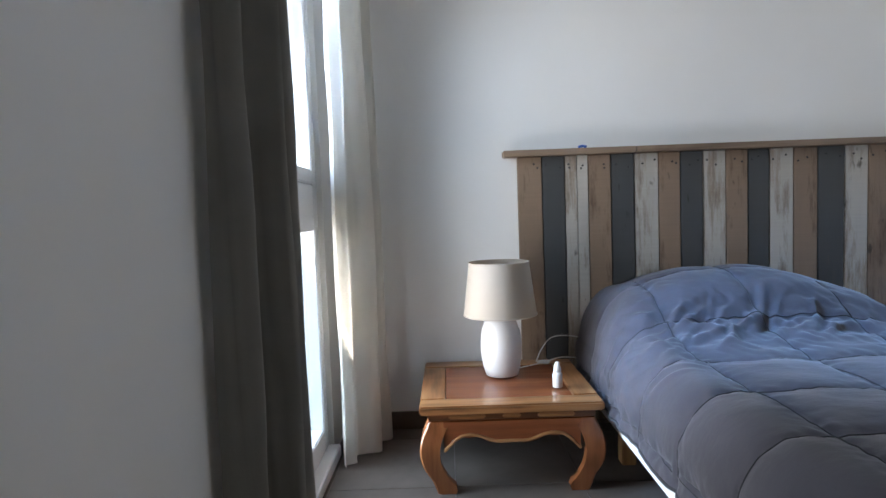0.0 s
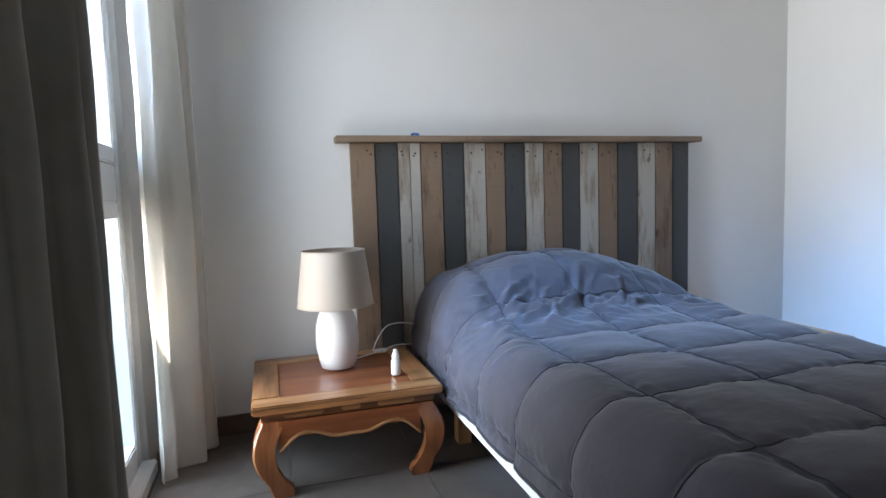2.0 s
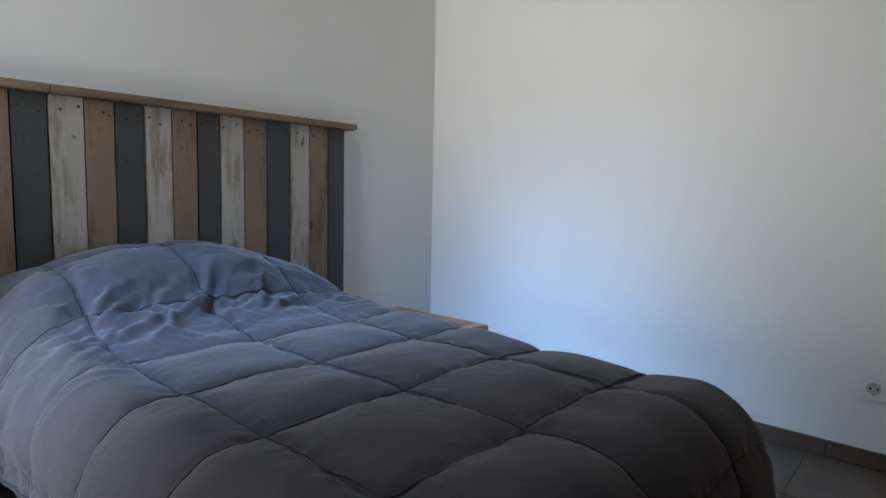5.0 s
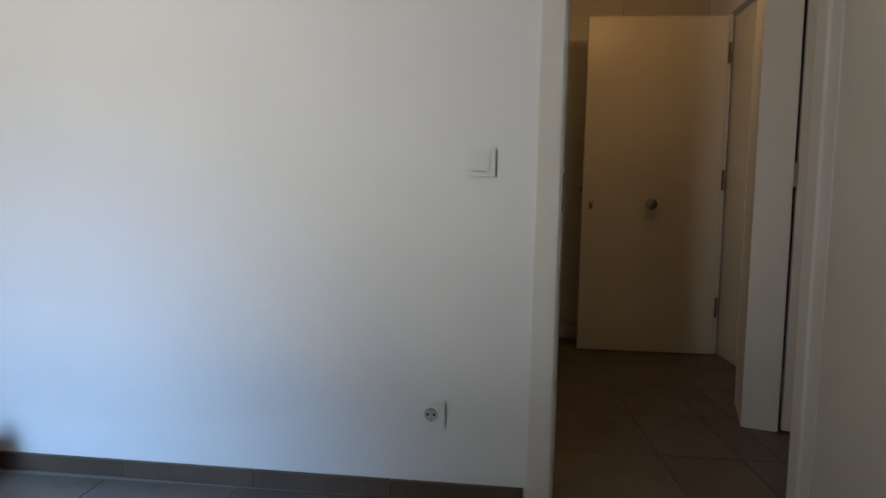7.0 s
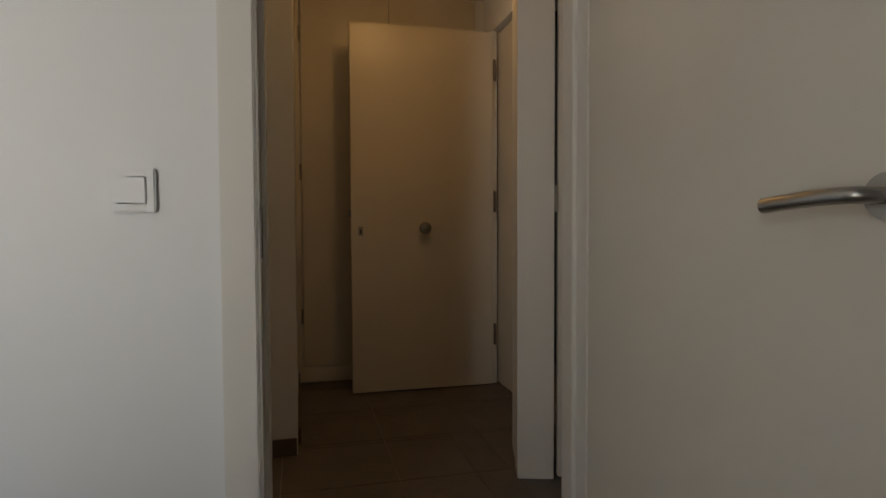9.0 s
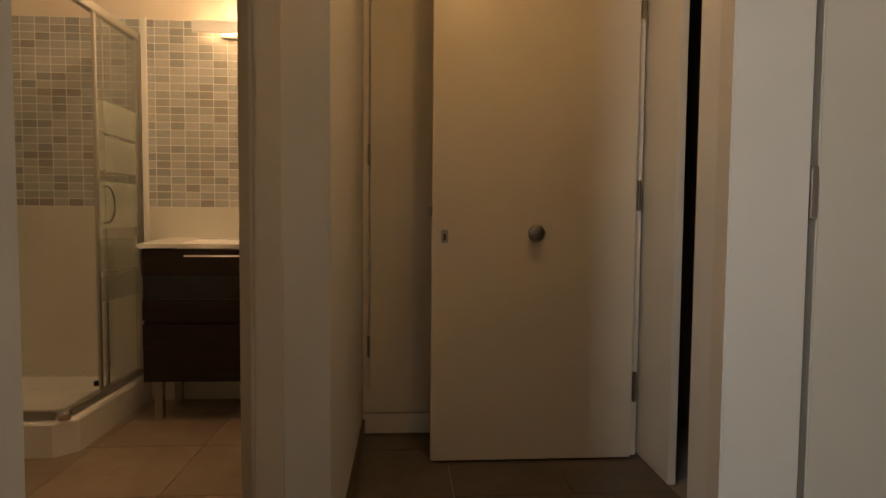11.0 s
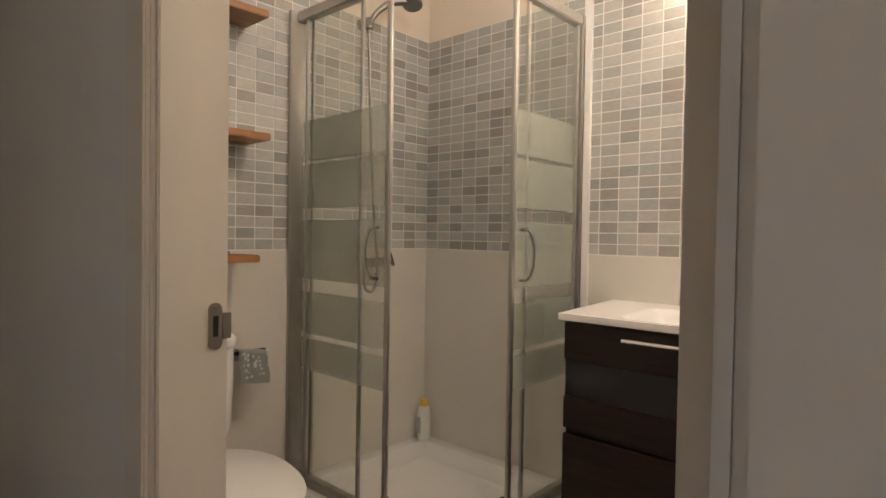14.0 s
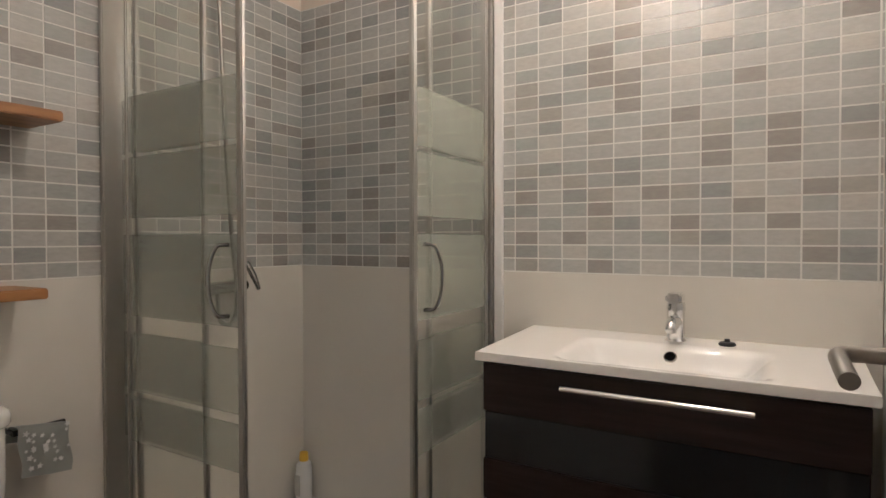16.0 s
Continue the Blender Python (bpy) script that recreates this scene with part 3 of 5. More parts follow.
def closed_door():
    d = thing("door_3", (3.70, -0.6, 0), "closed cream lacquered door in a skew pier", "door", "", "structure")
    post = part("frame_post", askew(boxes((0.0, 0.11, -0.128, 0.004, 0, 2.06), bev=0.003)), M_TRIM, d)
    part("frame_post", askew(boxes((0.0, 0.11, -0.905, -0.875, 0, 2.06), bev=0.003)), M_TRIM, d)
    part("frame_head", askew(boxes((0.0, 0.11, -0.875, -0.128, 2.035, 2.06), bev=0.003)), M_TRIM, d)
    part("leaf", askew(boxes((0.006, 0.044, -0.872, -0.142, 0.008, 2.03), bev=0.003)), M_DOOR, d)
    part("strike_plate", askew(boxes((-0.002, 0.03, -0.1415, -0.129, 0.975, 1.07), bev=0.002)), M_STEEL, post, "bright steel latch plate")


closed_door()


def passage_door():
    """The wide leaf that stands open across the passage."""
    d = thing("door_4", (4.955, -0.80, 0), "open cream passage door with a round steel knob", "door", "", "structure")
    leaf = part("leaf", boxes((4.934, 4.972, -0.806, 0.008, 0.008, 2.035), bev=0.002), M_DOOR, d)
    knob = part("knob", lathe(0, -0.395, [(0.013, 4.936), (0.024, 4.932), (0.024, 4.929), (0.011, 4.926), (0.011, 4.912), (0.026, 4.905), (0.033, 4.895), (0.034, 4.886), (0.029, 4.877), (0.016, 4.872), (0.0, 4.871)], 32, "x", 0.918), M_STEEL, leaf, "round brushed steel knob")
    esc = part("escutcheon", boxes((4.931, 4.9345, -0.055, -0.029, 0.878, 0.928), bev=0.002), M_STEEL, leaf)
    part("keyhole", boxes((4.9300, 4.9312, -0.046, -0.038, 0.888, 0.913), bev=0.0003), M_BLACK, esc)
    part("bolt", boxes((4.945, 4.962, 0.008, 0.022, 0.98, 1.02), bev=0.002), M_STEEL, leaf)
    for z in (0.30, 1.07, 1.82):
        part("hinge", lathe(4.930, -0.814, [(0.007, z - 0.06), (0.007, z + 0.06)], 12), M_DARKMETAL, d)
    part("side_panel", boxes((4.70, 4.985, -0.885, -0.855, 0, 2.05), bev=0.003), M_DOOR, d, "narrow cream panel in the doorway")
    part("jamb", boxes((4.975, 4.99, -0.845, -0.806, 0, 2.06), bev=0.002), M_TRIM, d)


passage_door()


def stair_rail():
    r = thing("stair_railing", (4.3, -2.2, 0), "dark metal railing in an unlit room", "railing")
    part("handrail", tube([(4.06, -2.3, 0.92), (5.28, -2.3, 0.92)], 0.02, 12), M_BLACK, r)
    for k in range(9):
        part("baluster", tube([(4.12 + k * 0.14, -2.3, 0), (4.12 + k * 0.14, -2.3, 0.91)], 0.008, 8), M_BLACK, r)


stair_rail()


def cupboard():
    """Built-in cupboard front on the end wall of the passage."""
    c = thing("fitted_cupboard", (5.25, -0.1, 0), "white fitted cupboard with flush doors at the passage end", "cupboard")
    part("plinth", boxes((5.244, 5.268, -0.85, 0.296, 0.005, 0.095), bev=0.003), M_TRIM, c)
    for a, b in ((-0.252, 0.265), (-0.80, -0.256)):
        dr = part("door", boxes((5.248, 5.268, a, b, 0.10, 2.325), bev=0.002), M_DOOR, c)
        for z in (0.40, 1.25, 2.05):
            if a > -0.5:
                part("hinge", lathe(5.246, 0.272, [(0.006, z - 0.045), (0.006, z + 0.045)], 12), M_STEEL, dr)
    part("stile", boxes((5.250, 5.268, 0.275, 0.298, 0.10, 2.325), bev=0.002), M_TRIM, c)


cupboard()


def ceiling_lamp(x, y, z, watts, room, colour):
    l = thing("ceiling_light", (x, y, z), "round flush ceiling lamp giving warm light in the " + room, "ceiling lamp")
    part("base", lathe(x, y, [(0.11, z), (0.11, z - 0.02), (0.10, z - 0.025)], 32), M_PLASTIC, l)
    part("diffuser", lathe(x, y, [(0.10, z - 0.026), (0.10, z - 0.04), (0.07, z - 0.065), (0.03, z - 0.075), (0.0, z - 0.077)], 32), M_LAMP, l)
    data = bpy.data.lights.new(room + "_bulb", "POINT")
    data.energy, data.color, data.shadow_soft_size = watts, colour, 0.05
    ob = new(room + "_bulb", data)
    ob.location = (x, y, z - 0.14)


ceiling_lamp(4.02, -0.20, H_HALL, 3.3, "lobby", (1.0, 0.60, 0.22))
ceiling_lamp(4.98, 1.02, H_HALL, 5.8, "bathroom", (1.0, 0.73, 0.46))


# ---- bedroom things ----
def curtain(outline, z0, z1, thick=0.004, seed=1, top=0.94, anchor=None):
    """A hanging cloth: a wavy plan line of (x, y), gathered to the share top of its width at the rod."""
    pts = smooth_path([(x, y, 0) for x, y in outline], 7)
    bm = bmesh.new()
    rows = 26
    cx = sum(p.x for p in pts) / len(pts)
    cy = sum(p.y for p in pts) / len(pts) if anchor is None else anchor
    grid = []
    for j in range(rows + 1):
        v = j / rows
        z = z1 + (z0 - z1) * v
        s = top + (1 - top) * v ** 0.85
        row = []
        for i, p in enumerate(pts):
            wob = 0.010 * noise.noise(Vector((i * 0.11, v * 3.0, seed))) + 0.004 * noise.noise(Vector((i * 0.5, v * 9.0, seed + 7)))
            hem = 0.012 * noise.noise(Vector((i * 0.17, 0.0, seed + 3))) * (v > 0.99)
            row.append(bm.verts.new((cx + (p.x - cx) * (0.85 + 0.15 * v) + wob, cy + (p.y - cy) * s + wob, z + hem)))
        grid.append(row)
    for a, b in zip(grid, grid[1:]):
        for i in range(len(a) - 1):
            bm.faces.new((a[i], a[i + 1], b[i + 1], b[i]))
    bmesh.ops.solidify(bm, geom=bm.faces[:], thickness=thick)
    return bm


dark = [(0.02, 1.335), (0.065, 1.343), (0.098, 1.368), (0.07, 1.395), (0.045, 1.415), (0.09, 1.428), (0.148, 1.450), (0.12, 1.482), (0.06, 1.49), (0.11, 1.506), (0.146, 1.532), (0.085, 1.56)]
cur = thing("dark_curtain", (0.08, 1.45, 0), "heavy dark grey curtain drawn aside in deep folds", "curtain")
part("cloth", curtain(dark, 0.015, 2.36, 0.005, 2), M_CURTAIN, cur, "", 60)
light = [(0.07, 2.29), (0.055, 2.315), (0.11, 2.33), (0.085, 2.36), (0.10, 2.40), (0.165, 2.415), (0.185, 2.445), (0.15, 2.48), (0.145, 2.52), (0.205, 2.54), (0.20, 2.575), (0.13, 2.59)]
she = thing("sheer_curtain", (0.12, 2.4, 0), "white sheer curtain gathered beside the window", "curtain")
part("cloth", curtain(light, 0.012, 2.36, 0.002, 5, 0.45, 2.31), M_SHEER, she, "", 60)
rod = thing("curtain_rod", (0.09, 1.8, 2.38), "thin metal curtain rod above the window", "curtain rod")
part("bar", tube([(0.09, 0.95, 2.385), (0.09, 2.62, 2.385)], 0.010, 12), M_STEEL, rod)
for y in (1.0, 2.58):
    part("bracket", boxes((0.0, 0.10, y - 0.01, y + 0.01, 2.375, 2.395), bev=0.003), M_STEEL, rod)


def opium_table(x0, x1, y0, y1, h, label):
    """Low carved bedside table: framed top, frieze, scalloped aprons, bowed legs."""
    t = thing("bedside_table", ((x0 + x1) / 2, (y0 + y1) / 2, 0), label, "bedside table", "bedside tables")
    b = 0.085
    top = part("tabletop", boxes((x0 + b, x1 - b, y0 + b, y1 - b, h - 0.026, h - 0.003), bev=0.002), M_TABLE, t, "reddish inlaid centre panel")
    for name, s in (("edge_board", (x0, x1, y0, y0 + b - 0.001, h - 0.028, h)), ("edge_board", (x0, x1, y1 - b + 0.001, y1, h - 0.028, h))):
        part(name, boxes(s, bev=0.005), M_TABLE_EDGE, top, "worn paler edge board")
    for s in ((x0, x0 + b - 0.001, y0 + b, y1 - b, h - 0.028, h), (x1 - b + 0.001, x1, y0 + b, y1 - b, h - 0.028, h)):
        part("edge_board", boxes(s, bev=0.004), M_TABLE_EDGE_Y, top, "worn paler edge board")
    fx0, fx1, fy0, fy1 = x0 + 0.026, x1 - 0.026, y0 + 0.022, y1 - 0.022
    fz0, fz1 = h - 0.055, h - 0.029
    part("frieze", boxes((fx0, fx1, fy0, fy1, fz0, fz1), bev=0.004), M_FRIEZE, t, "carved frieze under the top")
    n = 3
    for k in range(n):
        a = fx0 + 0.055 + (fx1 - fx0 - 0.11) * k / n + 0.012
        e = fx0 + 0.055 + (fx1 - fx0 - 0.11) * (k + 1) / n - 0.012
        if k == 1:
            a, e = a + 0.03, e - 0.03
        part("carved_bar", boxes((a, e, fy0 - 0.006, fy0 + 0.004, fz0 + 0.006, fz1 - 0.006), bev=0.004), M_TABLE_EDGE, t)
        part("carved_bar", boxes((a, e, fy1 - 0.004, fy1 + 0.006, fz0 + 0.006, fz1 - 0.006), bev=0.004), M_TABLE_EDGE, t)
    az = fz0 - 0.002

    def scallop(length):
        top_line = [(0, 0), (length, 0)]
        low = []
        for i in range(33):
            u = i / 32
            m = abs(u - 0.5) * 2
            d = 0.070 if m < 0.34 else 0.070 - 0.020 * min(1, (m - 0.34) / 0.16) if m < 0.5 else 0.050 + 0.004 * math.sin((m - 0.5) / 0.3 * math.pi) if m < 0.8 else 0.050 + 0.05 * ((m - 0.8) / 0.2) ** 1.6
            low.append((length * (1 - u), -d))
        return top_line + low

    lx, ly = fx1 - fx0 - 0.10, fy1 - fy0 - 0.10
    for yy, s in ((fy0 - 0.003, 1), (fy1 + 0.003, -1)):
        part("apron", extrude_outline(scallop(lx), lambda u, v, w: (fx0 + 0.05 + u, yy + s * w, az + v), 0.022), M_TABLE, t, "", 30)
        trim = smooth_path([(fx0 + 0.05 + u, yy - s * 0.002, az + v + 0.004) for u, v in scallop(lx)[2::4]], 3)
        part("apron_bead", tube(trim, 0.0055, 8), M_TABLE_EDGE, t)
    for xx, s in ((fx0 + 0.006, 1), (fx1 - 0.006, -1)):
        part("apron", extrude_outline(scallop(ly), lambda u, v, w: (xx + s * w, fy0 + 0.05 + u, az + v), 0.022), M_TABLE, t, "", 30)

    for sx, cx in ((1, fx0), (-1, fx1)):
        for sy, cy in ((1, fy0), (-1, fy1)):
            bm = bmesh.new()
            rings = []
            steps = 18
            for i in range(steps + 1):
                v = i / steps
                bow = -0.030 * math.sin(min(1.0, v / 0.82) * math.pi) ** 1.1 + (0.026 * ((v - 0.62) / 0.38) ** 1.5 if v > 0.62 else 0)
                wd = 0.072 - 0.016 * v if v < 0.82 else 0.059 + 0.012 * math.sin((v - 0.82) / 0.18 * math.pi)
                z = az * (1 - v)
                ox, oy = cx + sx * bow, cy - sy * 0.018 * math.sin(min(1.0, v / 0.7) * math.pi / 2)
                c = 0.006
                ring = [(0, c), (c, 0), (wd, 0), (wd + 0.0, c), (wd, wd * 0.5), (wd * 0.5, wd), (c, wd), (0, wd)]
                rings.append([bm.verts.new((ox + sx * a, oy + sy * e, z)) for a, e in ring])
            for a, e in zip(rings, rings[1:]):
                for k in range(8):
                    bm.faces.new((a[k], a[(k + 1) % 8], e[(k + 1) % 8], e[k]))
            bm.faces.new(rings[0])
            bm.faces.new(rings[-1][::-1])
            part("leg", bm, M_TABLE_Z, t, "", 40)
    return t


table_a = opium_table(0.352, 0.948, 2.09, 2.655, 0.29, "low carved teak bedside table with bowed legs beside the bed")
table_b = copy_thing(table_a, pose(2.372, 2.3125, 0))
tagged(table_b, "low carved teak bedside table between bed and wall")


def table_lamp(x, y, z):
    l = thing("table_lamp", (x, y, z), "white ceramic table lamp with a beige linen shade", "lamp")
    prof = [(0.046, z), (0.060, z + 0.004), (0.068, z + 0.03), (0.0765, z + 0.08), (0.078, z + 0.12), (0.073, z + 0.165), (0.060, z + 0.205), (0.040, z + 0.226), (0.018, z + 0.233), (0.014, z + 0.27)]
    part("base", lathe(x, y, prof, 48), M_CERAMIC, l, "rounded white ceramic base", 60)
    bm = lathe(x, y, [(0.137, z + 0.232), (0.112, z + 0.428)], 64)
    caps = [f for f in bm.faces if len(f.verts) > 4]
    bmesh.ops.delete(bm, geom=caps, context="FACES_ONLY")
    bmesh.ops.solidify(bm, geom=bm.faces[:], thickness=0.0015)
    sh = part("shade", bm, M_SHADE, l, "beige linen shade", 40)
    for zz, r in ((z + 0.232, 0.1375), (z + 0.428, 0.1125)):
        part("rim", tube([(x + r * math.cos(a * math.pi / 24), y + r * math.sin(a * math.pi / 24), zz) for a in range(49)], 0.002, 6), M_SHADE, sh)
    part("fitting", tube([(x - 0.11, y, z + 0.40), (x, y, z + 0.39), (x + 0.11, y, z + 0.40)], 0.002, 6), M_STEEL, l)
    cord = part("cord", tube(smooth_path([(x + 0.05, y + 0.03, z + 0.012), (x + 0.09, y + 0.075, z + 0.006), (0.80, 2.545, z + 0.005), (0.86, 2.59, z + 0.006), (0.92, 2.612, z + 0.012), (1.02, 2.62, z + 0.0)], 6), 0.0026, 8), M_PLASTIC, l, "thin white mains cord")
    part("cord_switch", boxes((0.805, 0.855, 2.548, 2.568, z + 0.002, z + 0.016), bev=0.005), M_PLASTIC, cord)
    part("cord", tube(smooth_path([(0.80, 2.555, z + 0.012), (0.825, 2.585, z + 0.05), (0.87, 2.605, z + 0.095), (0.94, 2.615, z + 0.10), (1.03, 2.622, z + 0.08)], 6), 0.0026, 8), M_PLASTIC, l, "thin white mains cord")


table_lamp(0.651, 2.430, 0.292)


def dropper(x, y, z):
    d = thing("dropper_bottle", (x, y, z), "small white plastic dropper bottle on the bedside table", "bottle")
    part("body", lathe(x, y, [(0.0155, z), (0.017, z + 0.003), (0.017, z + 0.045), (0.014, z + 0.052), (0.010, z + 0.055)], 24), M_PLASTIC, d)
    part("cap", lathe(x, y, [(0.013, z + 0.0555), (0.013, z + 0.066), (0.009, z + 0.078), (0.0065, z + 0.088), (0.0, z + 0.091)], 24), M_PLASTIC, d)


dropper(0.828, 2.255, 0.292)


def headboard():
    h = thing("headboard", (1.56, 2.65, 0), "headboard of upright reclaimed planks in brown, slate and whitewash", "headboard")
    edges = [0.756, 0.856, 0.948, 1.043, 1.135, 1.230, 1.329, 1.417, 1.507, 1.602, 1.690, 1.778, 1.876, 1.973, 2.078, 2.177, 2.271, 2.366]
    kinds = "bgwbgwbgwbgwbgwbg"
    mats = {"b": M_PL_BROWN, "g": M_PL_GREY, "w": M_PL_WHITE}
    rnd = random.Random(5)
    for i, k in enumerate(kinds):
        a, b = edges[i] + 0.0015, edges[i + 1] - 0.0015
        proud = rnd.uniform(0.0, 0.006)
        cuts = [(a, b)]
        if i == 2:
            cuts = [(a, a + 0.047), (a + 0.049, b)]
        for ca, cb in cuts:
            bm = bmesh.new()
            add_box(bm, ca, cb, 2.640 - proud, 2.664, 0.03, 1.124, 0.002)
            pl = part("plank", bm, mats[k], h)
            for zz in (1.09, 1.075):
                part("nail", lathe(rnd.uniform(ca + 0.012, cb - 0.012), 0, [(0.0048, 2.6405 - proud), (0.0042, 2.6388 - proud)], 8, "y", zz + rnd.uniform(-0.008, 0.008)), M_BLACK, pl)
    part("batten", boxes((0.78, 2.34, 2.6645, 2.679, 0.95, 1.05), (0.78, 2.34, 2.6645, 2.679, 0.2, 0.3)), M_PL_BROWN, h)
    for a, b in ((0.699, 1.2295), (1.2305, 2.410)):
        part("cap_board", boxes((a, b, 2.600, 2.678, 1.1255, 1.150), bev=0.003), M_CAP, h, "projecting brown cap board")


headboard()
single("clip", tube(smooth_path([(1.005, 2.625, 1.156), (1.02, 2.63, 1.160), (1.035, 2.622, 1.156)], 5), 0.005, 8), M_BLUE, "small blue plastic clip on the headboard", "clip")


def bed():
    b = thing("bed", (1.5, 1.7, 0), "single bed with a grey quilted duvet over a pillow", "bed")
    part("base", boxes((1.002, 2.01, 0.86, 2.62, 0.155, 0.29), bev=0.012), M_SHEET, b, "white covered bed base")
    part("mattress", boxes((1.02, 1.94, 0.90, 2.625, 0.292, 0.39), bev=0.03), M_SHEET, b, "white mattress")
    for x in (1.05, 1.90):
        for y in (0.95, 2.26):
            part("leg", boxes((x, x + 0.05, y, y + 0.05, 0, 0.155), bev=0.003), M_PINE, b, "plain pine leg")
    part("pillow", lathe(1.5, 2.42, [(0.0, 0.391), (0.15, 0.40), (0.19, 0.50), (0.15, 0.56), (0.0, 0.58)], 24), M_SHEET, b)

    x0, x1, y0, y1 = 1.01, 2.02, 0.83, 2.625
    px, py, ox, oy = 0.305, 0.272, 1.165, 1.055

    def fold(s, half, r, drop):
        """Across a rounded edge: s beyond the flat half-width gives (out, down)."""
        if s <= half - r:
            return s, 0.0
        q = (s - (half - r)) / r
        if q < math.pi / 2:
            return half - r + r * math.sin(q), r * (1 - math.cos(q))
        e = s - (half - r) - r * math.pi / 2
        return half + 0.10 * e, r + e

    def ease(q):
        q = min(1.0, max(0.0, q))
        return q * q * (3 - 2 * q)

    # rumples where the cloth is pushed up against the pillow
    wrnd = random.Random(21)
    folds = [(wrnd.uniform(1.18, 1.46), wrnd.uniform(2.02, 2.17), wrnd.uniform(0.45, 0.85), wrnd.uniform(0.06, 0.11), wrnd.uniform(0.010, 0.016), wrnd.uniform(0.008, 0.017)) for _ in range(12)]
    folds += [(wrnd.uniform(1.48, 1.72), wrnd.uniform(2.06, 2.17), wrnd.uniform(0.55, 0.9), wrnd.uniform(0.06, 0.10), wrnd.uniform(0.010, 0.015), wrnd.uniform(0.006, 0.013)) for _ in range(7)]
    folds += [(wrnd.uniform(1.0, 1.16), wrnd.uniform(1.75, 2.2), wrnd.uniform(-0.5, 0.2), wrnd.uniform(0.05, 0.09), wrnd.uniform(0.010, 0.016), wrnd.uniform(0.004, 0.009)) for _ in range(9)]

    def surface(u, v):
        """u, v: place on the flat cloth."""
        cx, cy = (x0 + x1) / 2, (y0 + y1) / 2
        hu, hv = (x1 - x0) / 2, (y1 - y0) / 2
        sx = 1 if u >= cx else -1
        gx, dx = fold(abs(u - cx), hu + 0.02, 0.13 if u < cx else 0.10, 0)
        gy, dy = (abs(v - cy), 0.0) if v > cy else fold(abs(v - cy), hv + 0.02, 0.13, 0)
        sy = 1 if v >= cy else -1
        fu, fv = (u - ox) / px, (v - oy) / py
        fu += 0.05 * noise.noise(Vector((u * 3, v * 3, 2.0)))
        fv += 0.05 * noise.noise(Vector((u * 3, v * 3, 8.0)))
        a, c = abs(math.sin(math.pi * fu)), abs(math.sin(math.pi * fv))
        puff = 0.026 * (a ** 0.30) * (c ** 0.30) - 0.004
        px2 = max(0.0, 1 - ((u - 1.49) / 0.52) ** 2)
        hump = 0.205 * px2 ** (0.55 if u < 1.49 else 0.66) * (1 / (1 + math.exp(-(v - 2.195) / 0.058))) if px2 > 0 else 0.0
        hump *= 1 - 0.22 * max(0.0, (v - 2.45) / 0.2)
        near = math.exp(-((v - 2.10) / 0.20) ** 2)
        wr = 0.012 * near * noise.noise(Vector((u * 6 + v * 9, v * 14 - u * 5, 1.0))) + 0.006 * noise.noise(Vector((u * 9, v * 9, 4.0)))
        wr += 0.013 * near * abs(noise.noise(Vector((u * 16, v * 20 + u * 6, 6.0))))
        ridge = 1 - 2.2 * abs(noise.noise(Vector((u * 4.5 - v * 6.0, u * 9.0 + v * 7.0, 1.7))))
        wr += 0.006 * math.exp(-((v - 2.10) / 0.12) ** 2) * max(0.0, ridge) ** 2
        diag = 1 - 2.4 * abs(noise.noise(Vector(((u + v) * 3.0, (u - v) * 11.0 + 0.6 * math.sin(u * 9), 5.0))))
        wr += 0.006 * math.exp(-((v - 2.14) / 0.11) ** 2) * max(0.0, diag) ** 2
        for wu, wv, ang, length, width, height in folds:
            du, dv = u - wu, v - wv
            along, across = du * math.cos(ang) + dv * math.sin(ang), dv * math.cos(ang) - du * math.sin(ang)
            if abs(along) < 2.2 * length and abs(across) < 3 * width:
                across += 0.012 * math.sin(along * 22 + wu * 40)
                wr += height * math.exp(-(along / length) ** 2 - (across / width) ** 2)
        crease = (1 - min(1.0, a / 0.5)) + (1 - min(1.0, c / 0.5))
        wr += 0.0055 * crease * noise.noise(Vector((u * 34, v * 34, 3.0)))
        z = 0.462 + hump - dx - dy
        nrm_side = min(1.0, (dx + dy) / 0.13)
        z += (puff + wr) * (1 - nrm_side) 
        z += (0.008 - 0.028 * ease((u - 1.74) / 0.28)) * ease((1.72 - v) / 0.45)
        out = (puff + wr) * nrm_side
        x = cx + sx * (gx + (out if dx > dy else 0)) if dx > 0 else cx + sx * gx
        y = cy + sy * (gy + (out if dy >= dx and dy > 0 else 0))
        return Vector((x, y, max(z, 0.05)))

    nu, nv = 230, 330
    ua, ub, va, vb = x0 - 0.190, x1 + 0.20, y0 - 0.26, y1 + 0.0
    bm = bmesh.new()
    grid = [[bm.verts.new(surface(ua + (ub - ua) * i / nu, va + (vb - va) * j / nv)) for i in range(nu + 1)] for j in range(nv + 1)]
    for p, q in zip(grid, grid[1:]):
        for i in range(nu):
            bm.faces.new((p[i], p[i + 1], q[i + 1], q[i]))
    bmesh.ops.solidify(bm, geom=bm.faces[:], thickness=0.012)
    d = part("duvet", bm, M_DUVET, b, "grey quilted duvet", 80)
    rnd = random.Random(3)
    k = math.ceil((ua - ox) / px)
    while ox + k * px < ub:
        u = ox + k * px
        k += 1
        if u < ua + 0.03 or u > ub - 0.03:
            continue
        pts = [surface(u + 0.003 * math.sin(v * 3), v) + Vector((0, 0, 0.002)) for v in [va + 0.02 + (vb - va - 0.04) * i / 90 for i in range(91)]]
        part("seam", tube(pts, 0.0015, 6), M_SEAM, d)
    k = math.ceil((va - oy) / py)
